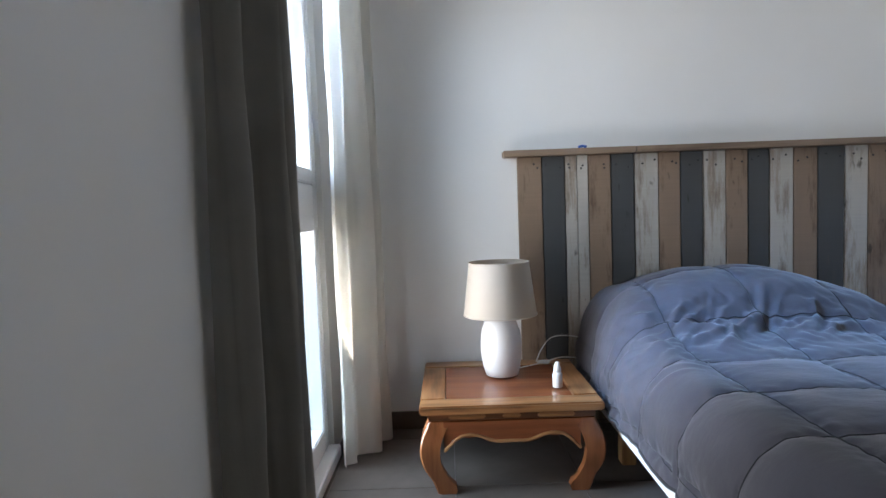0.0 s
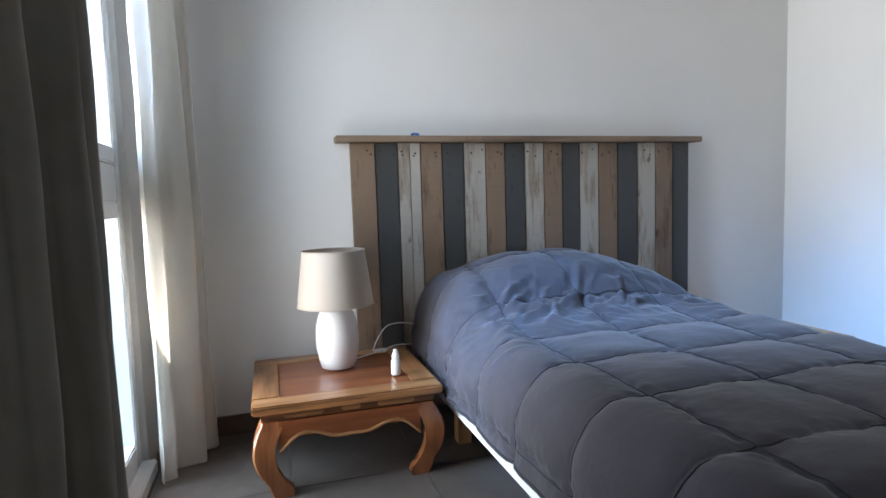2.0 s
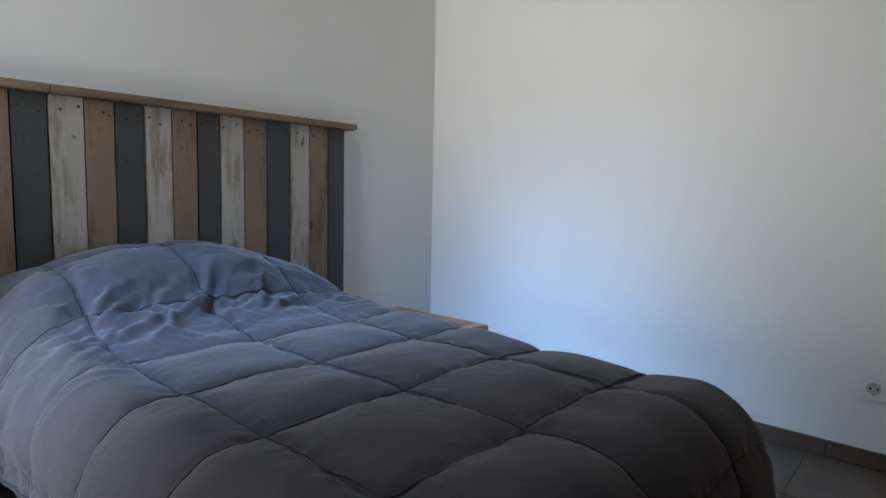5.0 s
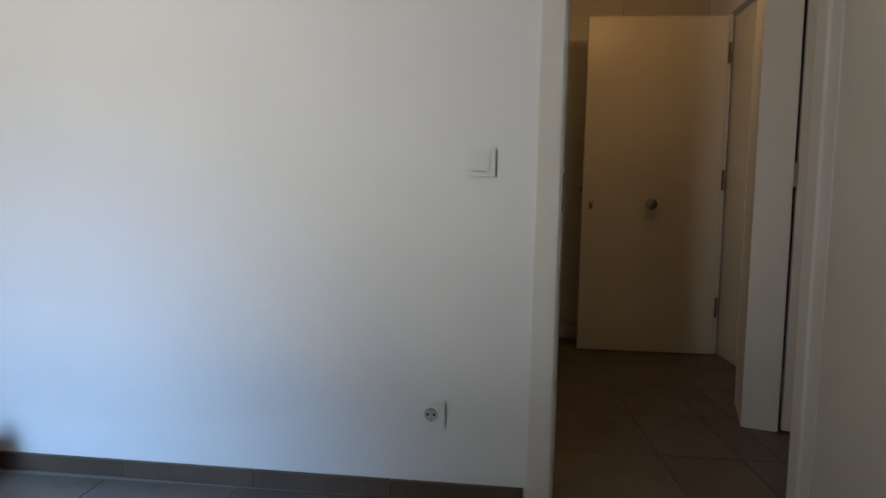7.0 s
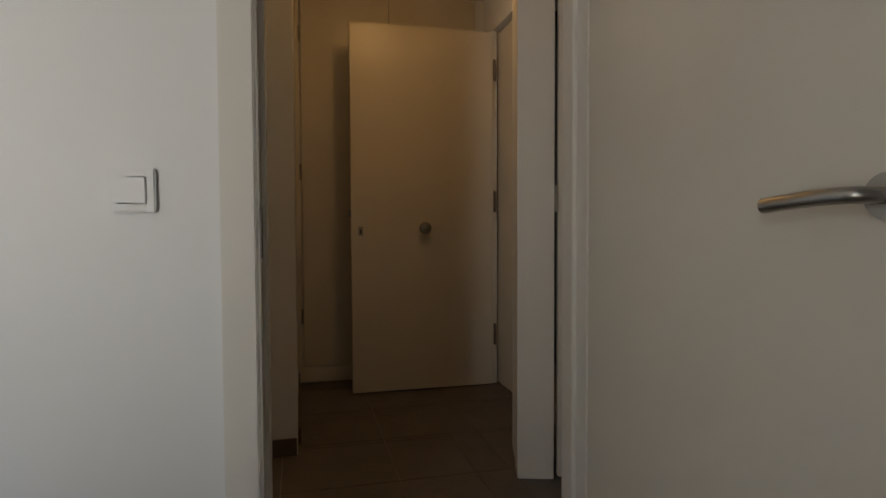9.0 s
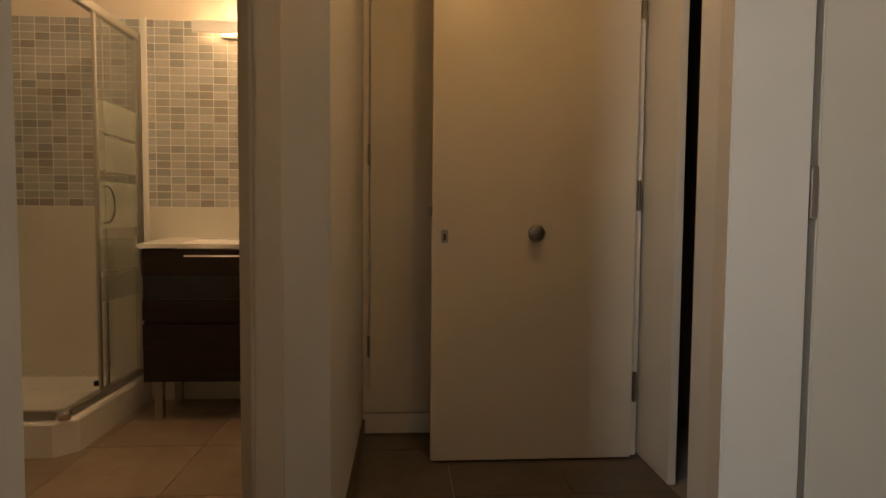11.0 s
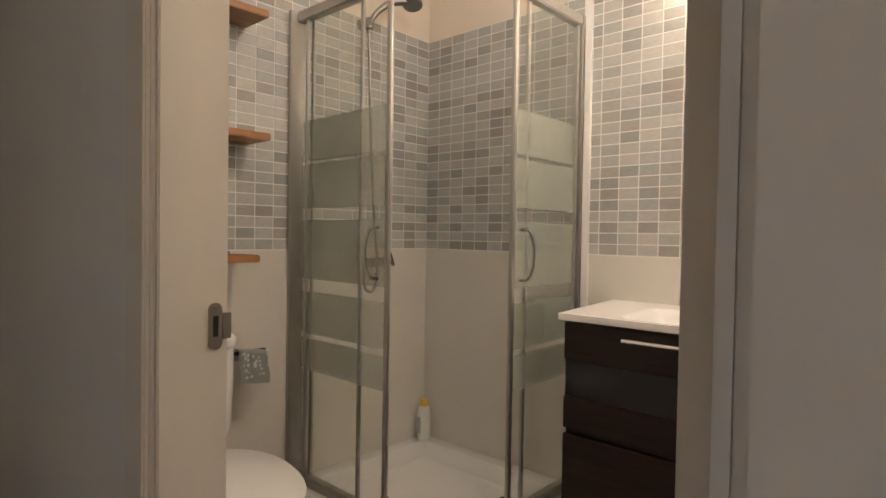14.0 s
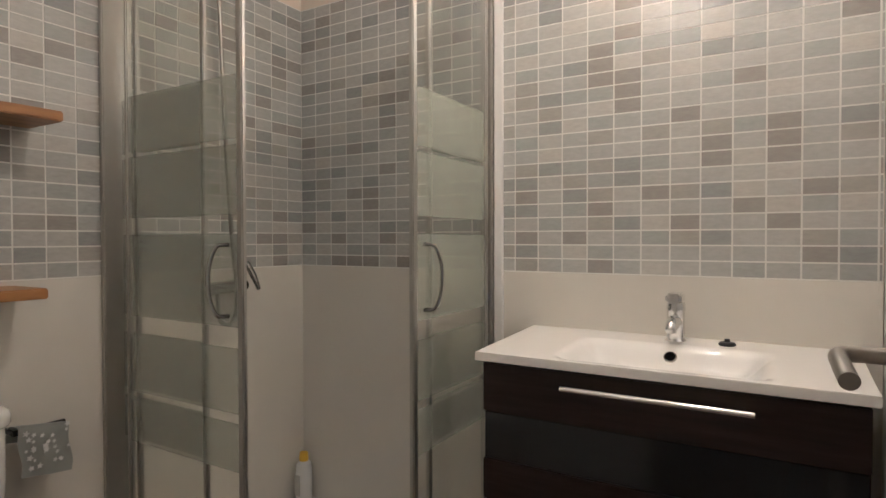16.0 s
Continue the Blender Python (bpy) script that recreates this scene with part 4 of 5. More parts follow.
    while oy + k * py < vb:
        v = oy + k * py
        k += 1
        if v < va + 0.03 or v > vb - 0.03:
            continue
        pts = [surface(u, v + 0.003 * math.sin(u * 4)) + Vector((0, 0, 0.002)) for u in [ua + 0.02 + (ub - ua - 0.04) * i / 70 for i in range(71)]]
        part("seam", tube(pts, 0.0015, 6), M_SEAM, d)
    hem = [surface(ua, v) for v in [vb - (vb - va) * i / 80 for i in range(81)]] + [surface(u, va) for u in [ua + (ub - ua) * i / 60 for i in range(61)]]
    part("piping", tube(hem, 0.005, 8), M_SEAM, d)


bed()
single("paper", boxes((2.10, 2.17, 2.28, 2.33, 0.291, 0.293)), M_PLASTIC, "small white paper slip on the bedside table", "paper")


def light_switch(x, y, z):
    s = thing("light_switch", (x, y, z), "white square light switch on the wall by the door", "light switch")
    part("plate", boxes((x - 0.009, x, y - 0.0415, y + 0.0415, z - 0.0415, z + 0.0415), bev=0.003), M_PLASTIC, s)
    part("rocker", boxes((x - 0.013, x - 0.009, y - 0.026, y + 0.026, z - 0.026, z + 0.026), bev=0.002), M_PLASTIC, s)


light_switch(2.96, 0.587, 0.992)


def socket(x, y, z):
    s = thing("wall_socket", (x, y, z), "white wall socket with two round holes", "socket")
    part("plate", boxes((x - 0.009, x, y - 0.0415, y + 0.0415, z - 0.0415, z + 0.0415), bev=0.003), M_PLASTIC, s)
    rim = part("rim", lathe(0, y, [(0.0235, x - 0.009), (0.0235, x - 0.0115), (0.0205, x - 0.0115), (0.0200, x - 0.0095)], 32, "x", z), M_PLASTIC, s)
    # grey disc paints the shade inside the white plastic recess
    part("well", lathe(0, y, [(0.0195, x - 0.0100), (0.0195, x - 0.0096)], 32, "x", z), M_LABEL_AND_SHADE, rim)
    for dy in (-0.0095, 0.0095):
        part("hole", lathe(0, y + dy, [(0.0036, x - 0.0108), (0.0036, x - 0.0101)], 12, "x", z), M_HOLE, rim)
    for dz in (-0.017, 0.017):
        part("earth_clip", boxes((x - 0.0125, x - 0.0101, y - 0.003, y + 0.003, z + dz - 0.003, z + dz + 0.003)), M_STEEL, rim)


socket(2.96, 0.713, 0.262)


# ---- bathroom things ----
def shower_tray():
    t = thing("shower_tray", (5.43, 1.87, 0), "white acrylic corner shower tray on a low plinth", "shower tray")
    x0, x1, y0, y1, h = 5.045, 5.795, 1.445, 2.285, 0.145
    c = 0.07
    def ring(d, cc):
        return [(x0 + d + cc, y0 + d), (x1 - d, y0 + d), (x1 - d, y1 - d), (x0 + d, y1 - d), (x0 + d, y0 + d + cc)]
    bm = bmesh.new()
    lv = [(0.0, 0.0, 0.0), (0.0, 0.0, h - 0.012), (0.006, 0.0, h - 0.002), (0.014, 0.0, h), (0.065, 0.0, h), (0.075, 0.0, h - 0.006), (0.105, 0.0, h - 0.055), (0.13, 0.0, h - 0.065)]
    rings = [[bm.verts.new((x, y, z)) for x, y in ring(d, c)] for d, _, z in lv]
    for a, b in zip(rings, rings[1:]):
        for k in range(5):
            bm.faces.new((a[k], a[(k + 1) % 5], b[(k + 1) % 5], b[k]))
    bm.faces.new(rings[-1])
    bm.faces.new(rings[0][::-1])
    part("basin", bm, M_ACRYL, t, "", 30)


shower_tray()

BANDS = [(0.58, 0.69), (0.715, 0.865), (0.915, 1.13), (1.175, 1.335), (1.35, 1.495)]


def glazing(parent, plane, at, a0, a1, z0, z1):
    """Pane with etched bands; plane 'x': x = at and a runs along y."""
    def slab(za, zb, t):
        return boxes((at - t, at + t, a0, a1, za, zb)) if plane == "x" else boxes((a0, a1, at - t, at + t, za, zb))
    p = part("pane", slab(z0, z1, 0.003), M_GLASS, parent, "clear safety glass", None)
    p.visible_shadow = False
    for za, zb in BANDS:
        band = part("etched_band", slab(za, zb, 0.0042), M_FROST, p, "etched white band", None)
        band.visible_shadow = False


def shower_screen():
    s = thing("shower_enclosure", (5.085, 1.49, 0.145), "glass corner shower enclosure with chrome profiles and sliding doors ajar", "shower enclosure")
    zb, zt = 0.147, 1.905
    X, Y = 5.085, 1.490
    # rails
    for za, zz in ((zb, zb + 0.035), (zt - 0.04, zt)):
        part("rail", boxes((X - 0.018, X + 0.018, Y + 0.02, 2.262, za, zz), bev=0.004), M_ALU, s)
        part("rail", boxes((X + 0.02, 5.768, Y - 0.018, Y + 0.018, za, zz), bev=0.004), M_ALU, s)
        part("corner_piece", lathe(X, Y, [(0.026, za - 0.001), (0.028, za + 0.004), (0.028, zz - 0.004), (0.026, zz + 0.001)], 24), M_CHROME, s)
    part("wall_profile", boxes((X - 0.045, X + 0.02, 2.262, 2.280, zb, zt), bev=0.003), M_ALU, s)
    part("wall_profile", boxes((5.768, 5.790, Y - 0.02, Y + 0.02, zb, zt), bev=0.003), M_ALU, s)
    z0, z1 = zb + 0.036, zt - 0.041
    # fixed lights
    f = part("fixed_light", boxes((X + 0.004, X + 0.016, 1.912, 1.926, z0, z1), (X + 0.004, X + 0.016, 2.19, 2.205, z0, z1), bev=0.002), M_ALU, s)
    glazing(f, "x", X + 0.010, 1.926, 2.262, z0, z1)
    f = part("fixed_light", boxes((5.45, 5.465, Y + 0.004, Y + 0.016, z0, z1), bev=0.002), M_ALU, s)
    glazing(f, "y", Y + 0.010, 5.465, 5.768, z0, z1)
    # sliding doors, pushed open
    d = part("sliding_door", boxes((X - 0.016, X - 0.002, 1.752, 1.772, z0, z1), (X - 0.016, X - 0.002, 2.20, 2.212, z0, z1), bev=0.003), M_ALU, s)
    glazing(d, "x", X - 0.009, 1.772, 2.20, z0, z1)
    hp = smooth_path([(X - 0.016, 1.80, 1.105), (X - 0.045, 1.805, 1.10), (X - 0.056, 1.815, 1.06), (X - 0.060, 1.815, 1.02), (X - 0.056, 1.815, 0.98), (X - 0.045, 1.805, 0.945), (X - 0.016, 1.80, 0.94)], 5)
    part("handle", tube(hp, 0.0050, 12), M_HANDLE, d, "bowed chrome handle")
    d = part("sliding_door", boxes((5.347, 5.367, Y - 0.016, Y - 0.002, z0, z1), (5.74, 5.752, Y - 0.016, Y - 0.002, z0, z1), bev=0.003), M_ALU, s)
    glazing(d, "y", Y - 0.009, 5.367, 5.74, z0, z1)
    hp = smooth_path([(5.395, Y - 0.016, 1.105), (5.40, Y - 0.045, 1.10), (5.41, Y - 0.056, 1.06), (5.41, Y - 0.060, 1.02), (5.41, Y - 0.056, 0.98), (5.40, Y - 0.045, 0.945), (5.395, Y - 0.016, 0.94)], 5)
    part("handle", tube(hp, 0.0050, 12), M_HANDLE, d, "bowed chrome handle")
    for p in ((5.375, Y + 0.02, 0.20), (X + 0.02, 1.79, 0.20)):
        part("roller", lathe(p[0], p[1], [(0.012, p[2]), (0.012, p[2] + 0.02)], 12), M_BLACK, s)


shower_screen()


def shower_set():
    s = thing("shower_fittings", (5.42, 2.28, 1.0), "chrome hand shower in a wall bracket with mixer and hose", "shower")
    y = 2.232
    holder = part("bracket", tube([(5.385, 2.284, 1.948), (5.385, 2.262, 1.948), (5.385, y, 1.944)], [0.024, 0.016, 0.017], 18), M_HANDLE, s)
    part("clamp", lathe(5.385, y, [(0.015, 1.918), (0.019, 1.922), (0.019, 1.958), (0.016, 1.964)], 20), M_HANDLE, holder)
    grip = smooth_path([(5.385, y, 1.905), (5.392, y - 0.004, 1.955), (5.425, y - 0.018, 2.005), (5.475, y - 0.040, 2.045), (5.530, y - 0.062, 2.062)], 5)
    hand = part("hand_shower", tube(grip, [0.0105 + 0.010 * (k / 20) ** 2 for k in range(len(grip))], 16), M_HANDLE, s)
    bm = lathe(0, 0, [(0.012, 0.020), (0.030, 0.016), (0.042, 0.004), (0.043, -0.008), (0.038, -0.013), (0.0, -0.014)], 30)
    bm.transform(Matrix.Translation((5.558, y - 0.074, 2.058)) @ Matrix.Rotation(radians(-14), 4, "X") @ Matrix.Rotation(radians(12), 4, "Y"))
    part("shower_head", bm, M_HANDLE, hand)
    part("hose", tube(smooth_path([(5.385, y, 1.905), (5.396, y - 0.006, 1.55), (5.415, y - 0.008, 1.20), (5.437, y - 0.008, 0.98), (5.436, y - 0.008, 0.89), (5.420, y - 0.006, 0.852), (5.400, y - 0.004, 0.846), (5.380, y, 0.866), (5.374, y + 0.004, 0.945)], 8), 0.0068, 12), M_STEEL, s, "ribbed steel hose")
    mixer = part("mixer", tube([(5.338, 2.246, 0.962), (5.352, 2.246, 0.962), (5.476, 2.246, 0.966), (5.492, 2.246, 0.966)], [0.017, 0.020, 0.020, 0.017], 20), M_HANDLE, s)
    for x in (5.37, 5.46):
        part("wall_union", tube([(x, 2.246, 0.964), (x, 2.284, 0.964)], [0.013, 0.022], 16), M_CHROME, mixer)
    part("mixer_lever", tube(smooth_path([(5.490, 2.240, 1.040), (5.500, 2.226, 1.010), (5.508, 2.212, 0.975), (5.512, 2.204, 0.950)], 5), [0.011] * 8 + [0.010, 0.009, 0.009, 0.008, 0.008, 0.008, 0.007, 0.006], 14), M_HANDLE, mixer, "slim drooping lever")


shower_set()


def shampoo(x, y, z):
    b = thing("shampoo_bottle", (x, y, z), "white shampoo bottle with a yellow cap in the tray corner", "bottle")
    bm = lathe(0, 0, [(0.024, 0), (0.027, 0.004), (0.027, 0.10), (0.024, 0.145), (0.015, 0.155)], 28)
    bm.transform(Matrix.Translation((x, y, z)) @ Matrix.Diagonal((1.25, 0.95, 1.0, 1.0)))
    part("body", bm, M_PLASTIC, b)
    part("cap", lathe(x, y, [(0.016, z + 0.155), (0.017, z + 0.16), (0.015, z + 0.185), (0.0, z + 0.186)], 24), M_YELLOW, b, "yellow cap")
    part("label", boxes((x - 0.0355, x - 0.0325, y - 0.013, y + 0.013, z + 0.035, z + 0.11), bev=0.0005), M_LABEL_AND_SHADE, b)


shampoo(5.735, 2.225, 0.146)


def vanity():
    v = thing("vanity_unit", (5.6, 0.94, 0), "dark wenge vanity unit with two drawers on steel legs", "vanity")
    x0, x1, y0, y1 = 5.435, 5.79, 0.565, 1.33
    part("carcass", boxes((x0 + 0.02, x1, y0, y1, 0.19, 0.785), (x0 + 0.02, x1, y0, y0 + 0.018, 0.785, 0.822), (x0 + 0.02, x1, y1 - 0.018, y1, 0.785, 0.822)), M_WENGE, v)
    up = part("drawer_front", boxes((x0, x0 + 0.018, y0, y1, 0.70, 0.818), (x0, x0 + 0.018, y0, y1, 0.485, 0.585), bev=0.002), M_WENGE, v)
    part("glass_insert", boxes((x0 + 0.003, x0 + 0.016, y0 + 0.004, y1 - 0.004, 0.587, 0.698), bev=0.001), M_BLACKGLASS, up, "dark glossy glass insert")
    pull = part("pull", tube([(x0 - 0.045, 0.745, 0.79), (x0 - 0.045, 1.12, 0.79)], 0.006, 14), M_CHROME, up, "long slim chrome bar pull")
    for y in (0.80, 1.065):
        part("post", tube([(x0, y, 0.79), (x0 - 0.045, y, 0.79)], 0.004, 10), M_CHROME, pull)
    part("drawer_front", boxes((x0, x0 + 0.018, y0, y1, 0.195, 0.466), bev=0.002), M_WENGE, v)
    part("side_rail", tube(smooth_path([(5.63, y1, 0.36), (5.63, y1 + 0.03, 0.36), (5.63, y1 + 0.032, 0.53), (5.71, y1 + 0.032, 0.53), (5.71, y1 + 0.03, 0.36), (5.71, y1, 0.36)], 5), 0.008, 10), M_STEEL, v, "grey towel rail on the side")
    for x in (x0 + 0.06, x1 - 0.06):
        for y in (y0 + 0.05, y1 - 0.05):
            part("leg", boxes((x - 0.018, x + 0.018, y - 0.018, y + 0.018, 0, 0.19), bev=0.003), M_STEEL, v)


vanity()


def basin():
    b = thing("washbasin", (5.6, 0.94, 0.82), "white ceramic washbasin top on the vanity", "washbasin")
    x0, x1, y0, y1, z = 5.42, 5.795, 0.555, 1.342, 0.845
    bm = bmesh.new()
    nx, ny = 44, 64
    def height(x, y):
        t = 1.0
        for q in ((5.692 - x) / 0.07, (x - 5.440) / 0.035, (y - 0.715) / 0.065, (1.160 - y) / 0.065):
            q = min(1.0, max(0.0, q))
            t *= q * q * (3 - 2 * q)
        return z - 0.048 * t + 0.016 * (x - 5.42) / 0.375
    g = [[bm.verts.new((x0 + (x1 - x0) * i / nx, y0 + (y1 - y0) * j / ny, height(x0 + (x1 - x0) * i / nx, y0 + (y1 - y0) * j / ny))) for i in range(nx + 1)] for j in range(ny + 1)]
    for p, q in zip(g, g[1:]):
        for i in range(nx):
            bm.faces.new((p[i], p[i + 1], q[i + 1], q[i]))
    part("bowl", bm, M_GLAZE, b, "", 80)
    part("edge", boxes((x0 - 0.002, x0 + 0.004, y0 - 0.002, y1 + 0.002, 0.824, z + 0.0002), (x0 + 0.004, x1, y1 - 0.004, y1 + 0.002, 0.824, z + 0.0002), (x0 + 0.004, x1, y0 - 0.002, y0 + 0.004, 0.824, z + 0.0002), bev=0.0015), M_GLAZE, b)
    tilt = Matrix.Translation((5.657, 0.937, 0.8318)) @ Matrix.Rotation(radians(-45), 4, "Y")
    for name, prof, mat in (("overflow", [(0.0155, -0.004), (0.0155, 0.001), (0.0125, 0.002), (0.0125, 0.001)], M_HANDLE), ("overflow_hole", [(0.0, 0.0016), (0.0125, 0.0016), (0.0125, -0.001)], M_HOLE)):
        bm = lathe(0, 0, prof, 24)
        bmesh.ops.transform(bm, matrix=tilt, verts=bm.verts[:])
        part(name, bm, mat, b)
    part("drain", lathe(5.545, 0.94, [(0.03, 0.800), (0.03, 0.8045), (0.0, 0.806)], 24), M_CHROME, b)


basin()


def faucet(x, y, z):
    f = thing("basin_tap", (x, y, z), "chrome single-lever basin tap", "tap")
    part("body", lathe(x, y, [(0.026, z), (0.027, z + 0.004), (0.022, z + 0.010), (0.021, z + 0.075), (0.023, z + 0.085), (0.021, z + 0.10)], 28), M_CHROME, f)
    part("spout", tube(smooth_path([(x, y, z + 0.050), (x - 0.035, y, z + 0.053), (x - 0.066, y, z + 0.046), (x - 0.074, y, z + 0.034)], 5), [0.017] * 8 + [0.016, 0.015, 0.0145, 0.014, 0.014, 0.014, 0.013, 0.012], 16), M_CHROME, f)
    part("lever", boxes((x - 0.046, x + 0.022, y - 0.019, y + 0.019, z + 0.100, z + 0.125), bev=0.006), M_CHROME, f)


faucet(5.735, 0.937, 0.857)
single("plug", lathe(5.735, 0.82, [(0.018, 0.858), (0.020, 0.861), (0.017, 0.866), (0.007, 0.868), (0.006, 0.874), (0.0, 0.875)], 24), M_BLACK, "black rubber basin plug beside the tap", "plug")


def wall_light():
    l = thing("wall_light", (5.78, 0.93, 1.9), "slim white wall light glowing warm above the basin", "wall lamp")
    part("backplate", boxes((5.765, 5.795, 0.80, 1.06, 1.89, 1.95), bev=0.004), M_PLASTIC, l)
    part("shade", boxes((5.70, 5.708, 0.69, 1.185, 1.895, 1.955), bev=0.003), M_PLASTIC, l, "white front panel")
    part("tube_lamp", tube([(5.738, 0.71, 1.925), (5.738, 1.165, 1.925)], 0.014, 14), M_LAMP, l, "glowing warm tube")


wall_light()
area_lamp("basin_lamp_down", look((5.728, 0.9375, 1.880), (4.70, 1.10, 1.15)) @ pose(0, 0, 0, 0, 0, 90), 0.45, 0.045, 1.3, (1.0, 0.74, 0.48))
area_lamp("basin_lamp_up", look((5.738, 0.9375, 1.962), (5.55, 0.9375, 3.0)) @ pose(0, 0, 0, 0, 0, 90), 0.45, 0.045, 1.5, (1.0, 0.74, 0.48))
for y in (1.03, 0.80):
    single("wall_plug", lathe(0, y, [(0.004, 5.796), (0.004, 5.7935)], 10, "x", 1.83), M_BLACK, "small dark screw hole in the tiled wall", "screw")


def toilet():
    t = thing("toilet", (4.53, 2.0, 0), "white ceramic toilet with cistern and closed lid", "toilet")
    cx = 4.575

    def tank(half, front, back, levels):
        """A body with rounded front corners: levels of (inset, z)."""
        bm = bmesh.new()
        rings = []
        for d, z in levels:
            h, f, b, r = half - d, front + d, back - d * 0.3, 0.065 - d
            pts = [(h, b)]
            pts += [(h - r + r * math.cos(a), f + r - r * math.sin(a)) for a in [math.pi / 2 * i / 8 for i in range(9)]]
            pts += [(-x, y) for x, y in pts[::-1]]
            rings.append([bm.verts.new((cx + x, y, z)) for x, y in pts])
        for p, q in zip(rings, rings[1:]):
            for i in range(len(p)):
                j = (i + 1) % len(p)
                bm.faces.new((p[i], p[j], q[j], q[i]))
        bm.faces.new(rings[0][::-1])
        bm.faces.new(rings[-1])
        bmesh.ops.recalc_face_normals(bm, faces=bm.faces[:])
        return bm

    part("cistern", tank(0.195, 2.112, 2.275, [(0.03, 0.40), (0.008, 0.45), (0.0, 0.60), (0.0, 0.715)]), M_GLAZE, t, "", 50)
    lid = part("cistern_lid", tank(0.203, 2.104, 2.278, [(0.004, 0.7175), (0.0, 0.722), (0.0, 0.740), (0.004, 0.749), (0.012, 0.7545), (0.022, 0.756)]), M_GLAZE, t, "", 50)
    part("button", lathe(cx, 2.19, [(0.024, 0.755), (0.024, 0.760), (0.021, 0.762), (0.0, 0.762)], 28), M_CHROME, lid)
    def oval(r0, r1, z0, z1, cy, front, name, mat, bm=None):
        bm = bmesh.new()
        rings = []
        for z, s in ((z0, r0), (z0 + (z1 - z0) * 0.85, r1), (z1, r1 * 0.97)):
            ring = []
            for i in range(40):
                a = 2 * math.pi * i / 40
                c, sn = math.cos(a), math.sin(a)
                ring.append(bm.verts.new((cx + 0.185 * s * c, cy + (0.20 if sn > 0 else front) * s * sn, z)))
            rings.append(ring)
        for a, b in zip(rings, rings[1:]):
            for i in range(40):
                bm.faces.new((a[i], a[(i + 1) % 40], b[(i + 1) % 40], b[i]))
        bm.faces.new(rings[0][::-1])
        bm.faces.new(rings[-1])
        return part(name, bm, mat, t, "", 45)
    oval(0.62, 0.95, 0.0, 0.385, 1.88, 0.29, "bowl", M_GLAZE)
    oval(1.02, 1.02, 0.387, 0.405, 1.88, 0.315, "seat", M_ACRYL)
    oval(1.02, 1.01, 0.407, 0.428, 1.88, 0.312, "lid", M_ACRYL)
    part("hinge", boxes((cx - 0.11, cx + 0.11, 2.06, 2.112, 0.387, 0.42), bev=0.01), M_ACRYL, t)


toilet()


def wall_shelf(z, seed, end):
    s = thing("wall_shelf", (4.6, 2.2, z), "narrow honey-stained wooden wall shelf on a bracket", "shelf", "shelves over the toilet")
    part("board", boxes((4.32, end, 2.125, 2.284, z - 0.024, z), bev=0.003), M_SHELF, s)
    drop, reach = (0.14, 2.15) if seed else (0.062, 2.255)
    br = part("bracket", boxes((4.655, 4.675, reach, 2.284, z - 0.032, z - 0.0245), (4.655, 4.675, 2.276, 2.284, z - drop, z - 0.032), bev=0.002), M_PLASTIC, s, "white angle bracket")
    if seed:
        part("brace", tube([(4.665, 2.16, z - 0.03), (4.665, 2.262, z - 0.07), (4.665, 2.278, z - 0.13)], [0.004, 0.005, 0.004], 8), M_PLASTIC, br)
    return s


for k, (z, end) in enumerate(((1.008, 4.842), (1.412, 4.878), (1.815, 4.868))):
    wall_shelf(z, k, end)
jar = thing("jar", (4.47, 2.21, 1.011), "small amber jar with a brown lid on the shelf", "jar")
part("body", lathe(4.475, 2.20, [(0.030, 1.011), (0.033, 1.015), (0.033, 1.058), (0.030, 1.062)], 28), M_AMBER, jar)
part("lid", lathe(4.475, 2.20, [(0.0335, 1.063), (0.0335, 1.086), (0.0, 1.087)], 28), M_BROWN, jar)
gl = thing("sunglasses", (4.60, 2.18, 1.011), "folded black sunglasses on the lower shelf", "glasses")
for dx in (-0.033, 0.033):
    part("lens", lathe(4.60 + dx, 2.165, [(0.0, 1.0115), (0.024, 1.012), (0.026, 1.016), (0.022, 1.020), (0.0, 1.022)], 24), M_BLACK, gl)
part("bridge", tube(smooth_path([(4.53, 2.15, 1.018), (4.555, 2.145, 1.029), (4.60, 2.142, 1.033), (4.645, 2.145, 1.029), (4.68, 2.15, 1.018)], 4), 0.005, 8), M_BLACK, gl)
part("temple", tube([(4.53, 2.15, 1.018), (4.545, 2.175, 1.022), (4.66, 2.19, 1.0165)], 0.0045, 8), M_BLACK, gl)
single("razor", tube(smooth_path([(4.63, 2.15, 1.017), (4.69, 2.155, 1.019), (4.75, 2.16, 1.016)], 4), 0.005, 8), M_BLUE, "blue plastic razor handle on the shelf", "razor")


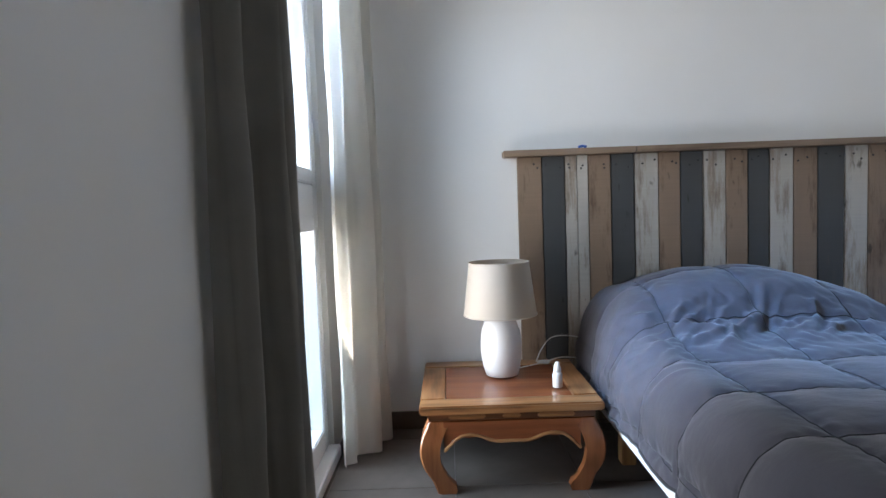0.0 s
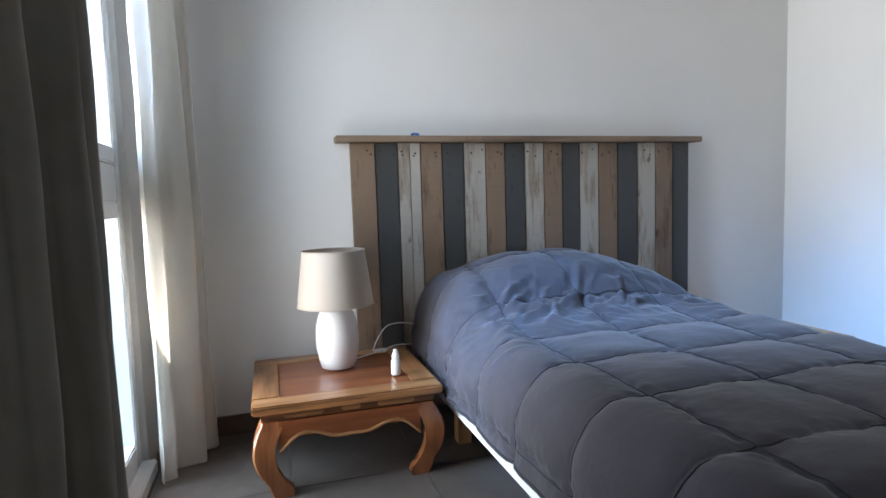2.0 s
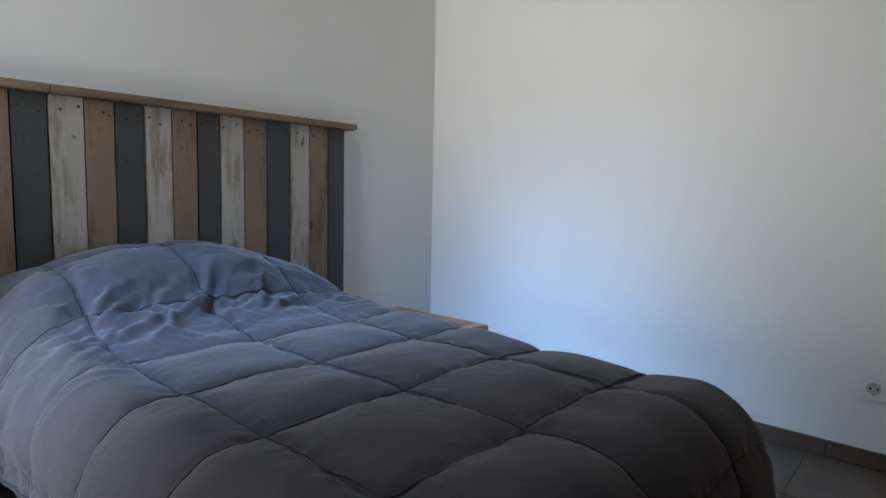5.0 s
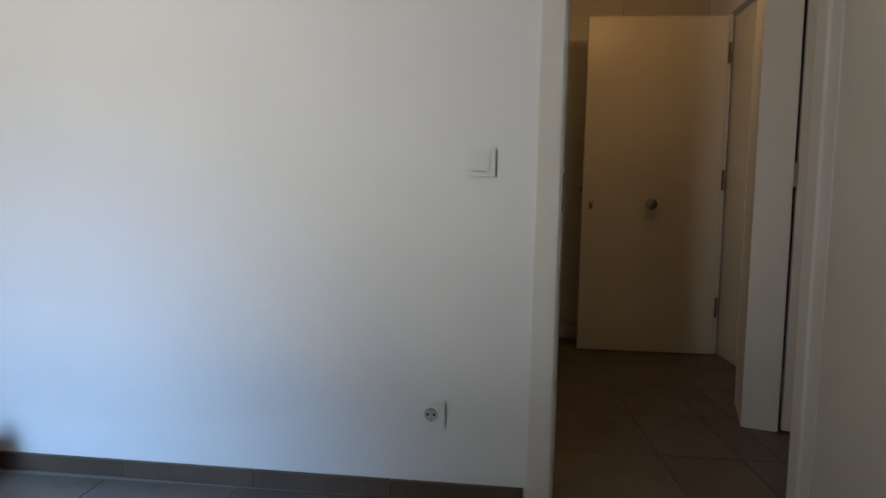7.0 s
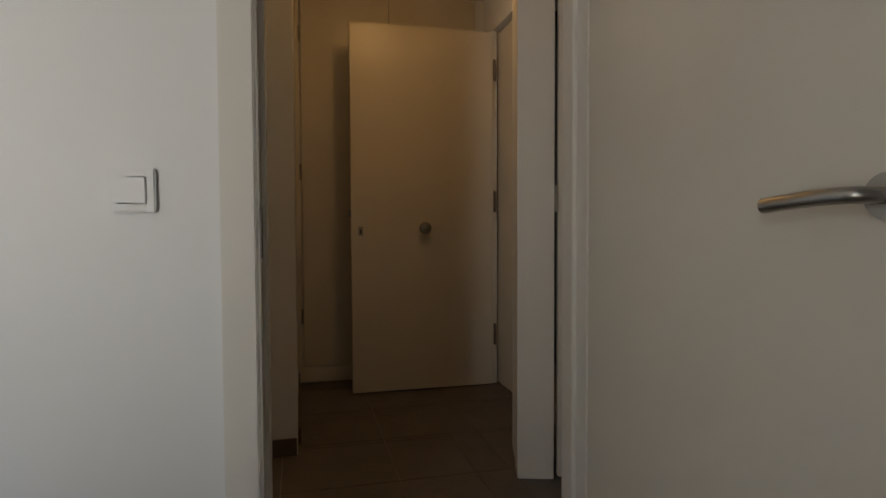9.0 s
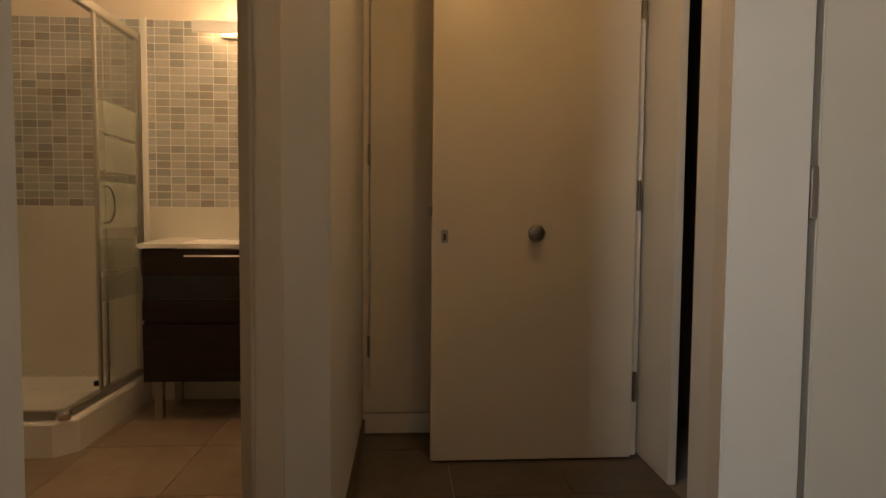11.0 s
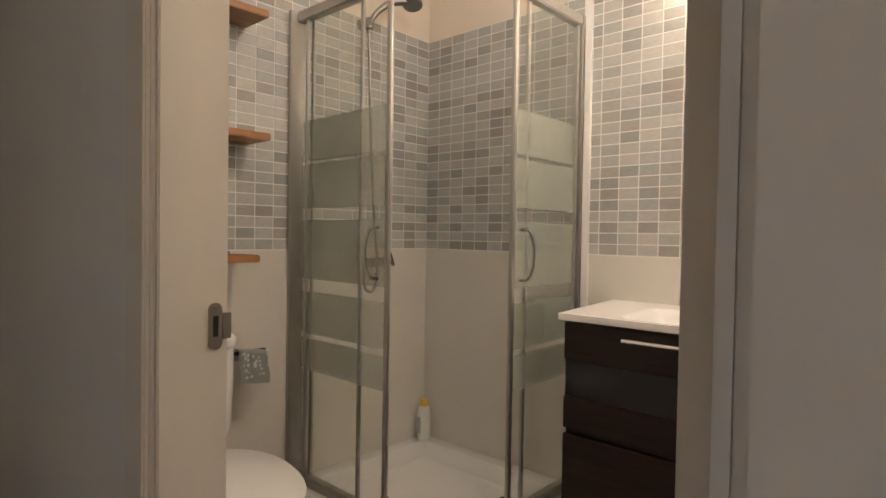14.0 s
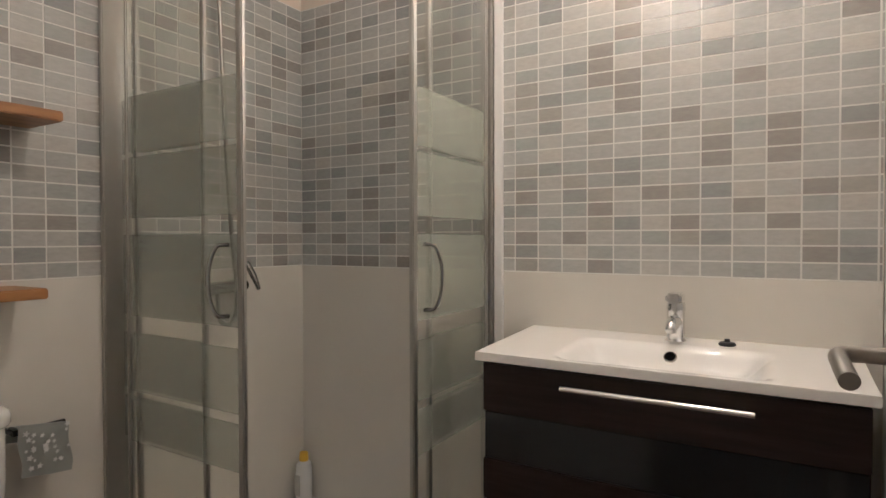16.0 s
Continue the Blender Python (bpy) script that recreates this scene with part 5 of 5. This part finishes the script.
def paper_holder():
    h = thing("paper_holder", (4.85, 2.25, 0.66), "black paper holder with a grey starred cloth over it", "paper holder")
    part("bar", tube([(4.802, 2.215, 0.672), (4.914, 2.215, 0.672)], 0.007, 10), M_BLACK, h)
    for x in (4.806,):
        part("arm", tube([(x, 2.215, 0.672), (x, 2.284, 0.672)], 0.006, 10), M_BLACK, h)
    bm = bmesh.new()
    prof = smooth_path([(2.262, 0.64, 0), (2.245, 0.675, 0), (2.215, 0.69, 0), (2.192, 0.683, 0), (2.182, 0.65, 0), (2.176, 0.607, 0), (2.170, 0.580, 0)], 4)
    rows = [[bm.verts.new((4.803 + 0.108 * i / 8 + 0.003 * math.sin(j * 0.7), p.x + 0.002 * math.sin(i), p.y - 0.002 * i)) for i in range(9)] for j, p in enumerate(prof)]
    for a, b in zip(rows, rows[1:]):
        for i in range(8):
            bm.faces.new((a[i], a[i + 1], b[i + 1], b[i]))
    bmesh.ops.solidify(bm, geom=bm.faces[:], thickness=0.003)
    cl = part("cloth", bm, M_CLOTH, h, "grey cloth with pale stars", 60)
    rnd = random.Random(11)
    for k in range(26):
        u, w = rnd.uniform(0.008, 0.10), rnd.uniform(0.0, 1.0)
        z = 0.592 + 0.085 * w
        y = 2.1685 + 0.0115 * w - 0.002
        r = rnd.uniform(0.0045, 0.0085)
        out = [((r if i % 2 == 0 else r * 0.45) * math.cos(math.pi * i / 5 + k), (r if i % 2 == 0 else r * 0.45) * math.sin(math.pi * i / 5 + k)) for i in range(10)]
        part("star", extrude_outline(out, lambda a, b, c: (4.803 + u + a, y - c, z + b), 0.001), M_PLASTIC, cl, "", None)


paper_holder()


# ---- pieces of floors and walls ----
def pieces(parent, material, name, cells, size, axis):
    """Alike small slabs on one shared mesh under parent; cells are centres."""
    cache = {}
    for c, (a, b) in cells:
        key = (round(a, 4), round(b, 4))
        if key not in cache:
            t = size
            dims = {"z": (a, b, t), "x": (t, a, b), "y": (a, t, b)}[axis]
            bm = bmesh.new()
            add_box(bm, -dims[0] / 2, dims[0] / 2, -dims[1] / 2, dims[1] / 2, -dims[2] / 2, dims[2] / 2)
            me = mesh_of(name, bm, material)
            cache[key] = me
        ob = new(name, cache[key])
        ob.parent = parent
        ob.location = Vector(c) - parent.location


def tiled_floor(parent, regions, pitch, ox, oy, material, z, gap=0.004):
    for (x0, x1, y0, y1) in regions:
        cells = []
        for a, b in run(x0, x1, pitch, ox):
            for c, d in run(y0, y1, pitch, oy):
                cells.append((((a + b) / 2, (c + d) / 2, z - 0.003), (b - a - gap, d - c - gap)))
        pieces(parent, material, "tile", cells, 0.006, "z")


tiled_floor(floor, [(0.0, 2.96, -1.6, 2.68)], 0.423, 0.46, 2.145, M_FLOOR, 0.0)
tiled_floor(floor, [(2.96, 4.20, -0.35, 0.36), (3.06, 4.15, 0.36, 2.60), (3.06, 4.20, -1.63, -0.35), (4.20, 5.27, -0.86, 0.30)], 0.423, 2.96, 0.36, M_FLOOR, 0.0)
tiled_floor(floor, [(4.20, 5.80, 0.51, 2.29)], 0.45, 4.25, 0.51, M_BATHFLOOR, 0.001)


def mosaic_wall(name, axis, at, a0, a1, start, near, label):
    """Grout bed, mosaic tiles from 1.02 to 1.98 m and cream tiles below."""
    pitch, ph, z0, rows = 0.0735, 0.0400, 1.020, 24
    if axis == "x":
        bed_bm = boxes((at - 0.0066, at - 0.0005, a0, a1, z0 - 0.002, z0 + rows * ph + 0.002))
    else:
        bed_bm = boxes((a0, a1, at - 0.0066, at - 0.0005, z0 - 0.002, z0 + rows * ph + 0.002))
    wall = structure(name, bed_bm, M_TILEGROUT, label, "wall tiles")
    near_cells, far = [], bmesh.new()
    for a, b in run(a0, a1, pitch, start):
        for r in range(rows):
            mid, zc = (a + b) / 2, z0 + (r + 0.5) * ph
            c = (at - 0.0055, mid, zc) if axis == "x" else (mid, at - 0.0055, zc)
            w, h = b - a - 0.0042, ph - 0.0040
            if near and mid < near and len(near_cells) < 300:
                near_cells.append((c, (w, h)))
            else:
                if axis == "x":
                    add_box(far, c[0] - 0.002, c[0] + 0.002, mid - w / 2, mid + w / 2, zc - h / 2, zc + h / 2)
                else:
                    add_box(far, mid - w / 2, mid + w / 2, c[1] - 0.002, c[1] + 0.002, zc - h / 2, zc + h / 2)
    if near_cells:
        pieces(wall, M_MOSAIC, "tile", near_cells, 0.004, axis)
    ob = part("mosaic_tiles", far, M_MOSAIC_FAR, wall, "small stone-grey mosaic tiles", None)
    tagged(ob, kind="stuff")
    cells = []
    for a, b in run(a0, a1, 0.60, start):
        for za, zb in ((0.0, 0.50), (0.50, 1.018)):
            mid = (a + b) / 2
            cells.append((((at - 0.005, mid, (za + zb) / 2) if axis == "x" else (mid, at - 0.005, (za + zb) / 2)), (b - a - 0.0001, zb - za - 0.0001)))
    pieces(wall, M_CREAM, "large_tile", cells, 0.009, axis)


mosaic_wall("tiling_east", "x", 5.80, 0.512, 2.284, 0.521, 1.47, "grey mosaic over cream tiles on the basin wall")
mosaic_wall("tiling_north", "y", 2.29, 4.252, 5.792, 5.792, 5.16, "grey mosaic over cream tiles behind the toilet")
structure("trim_shower", boxes((5.780, 5.7922, 1.440, 1.468, 0.146, 1.985), bev=0.002), M_ACRYL, "white plastic edge strip beside the shower", "trim")
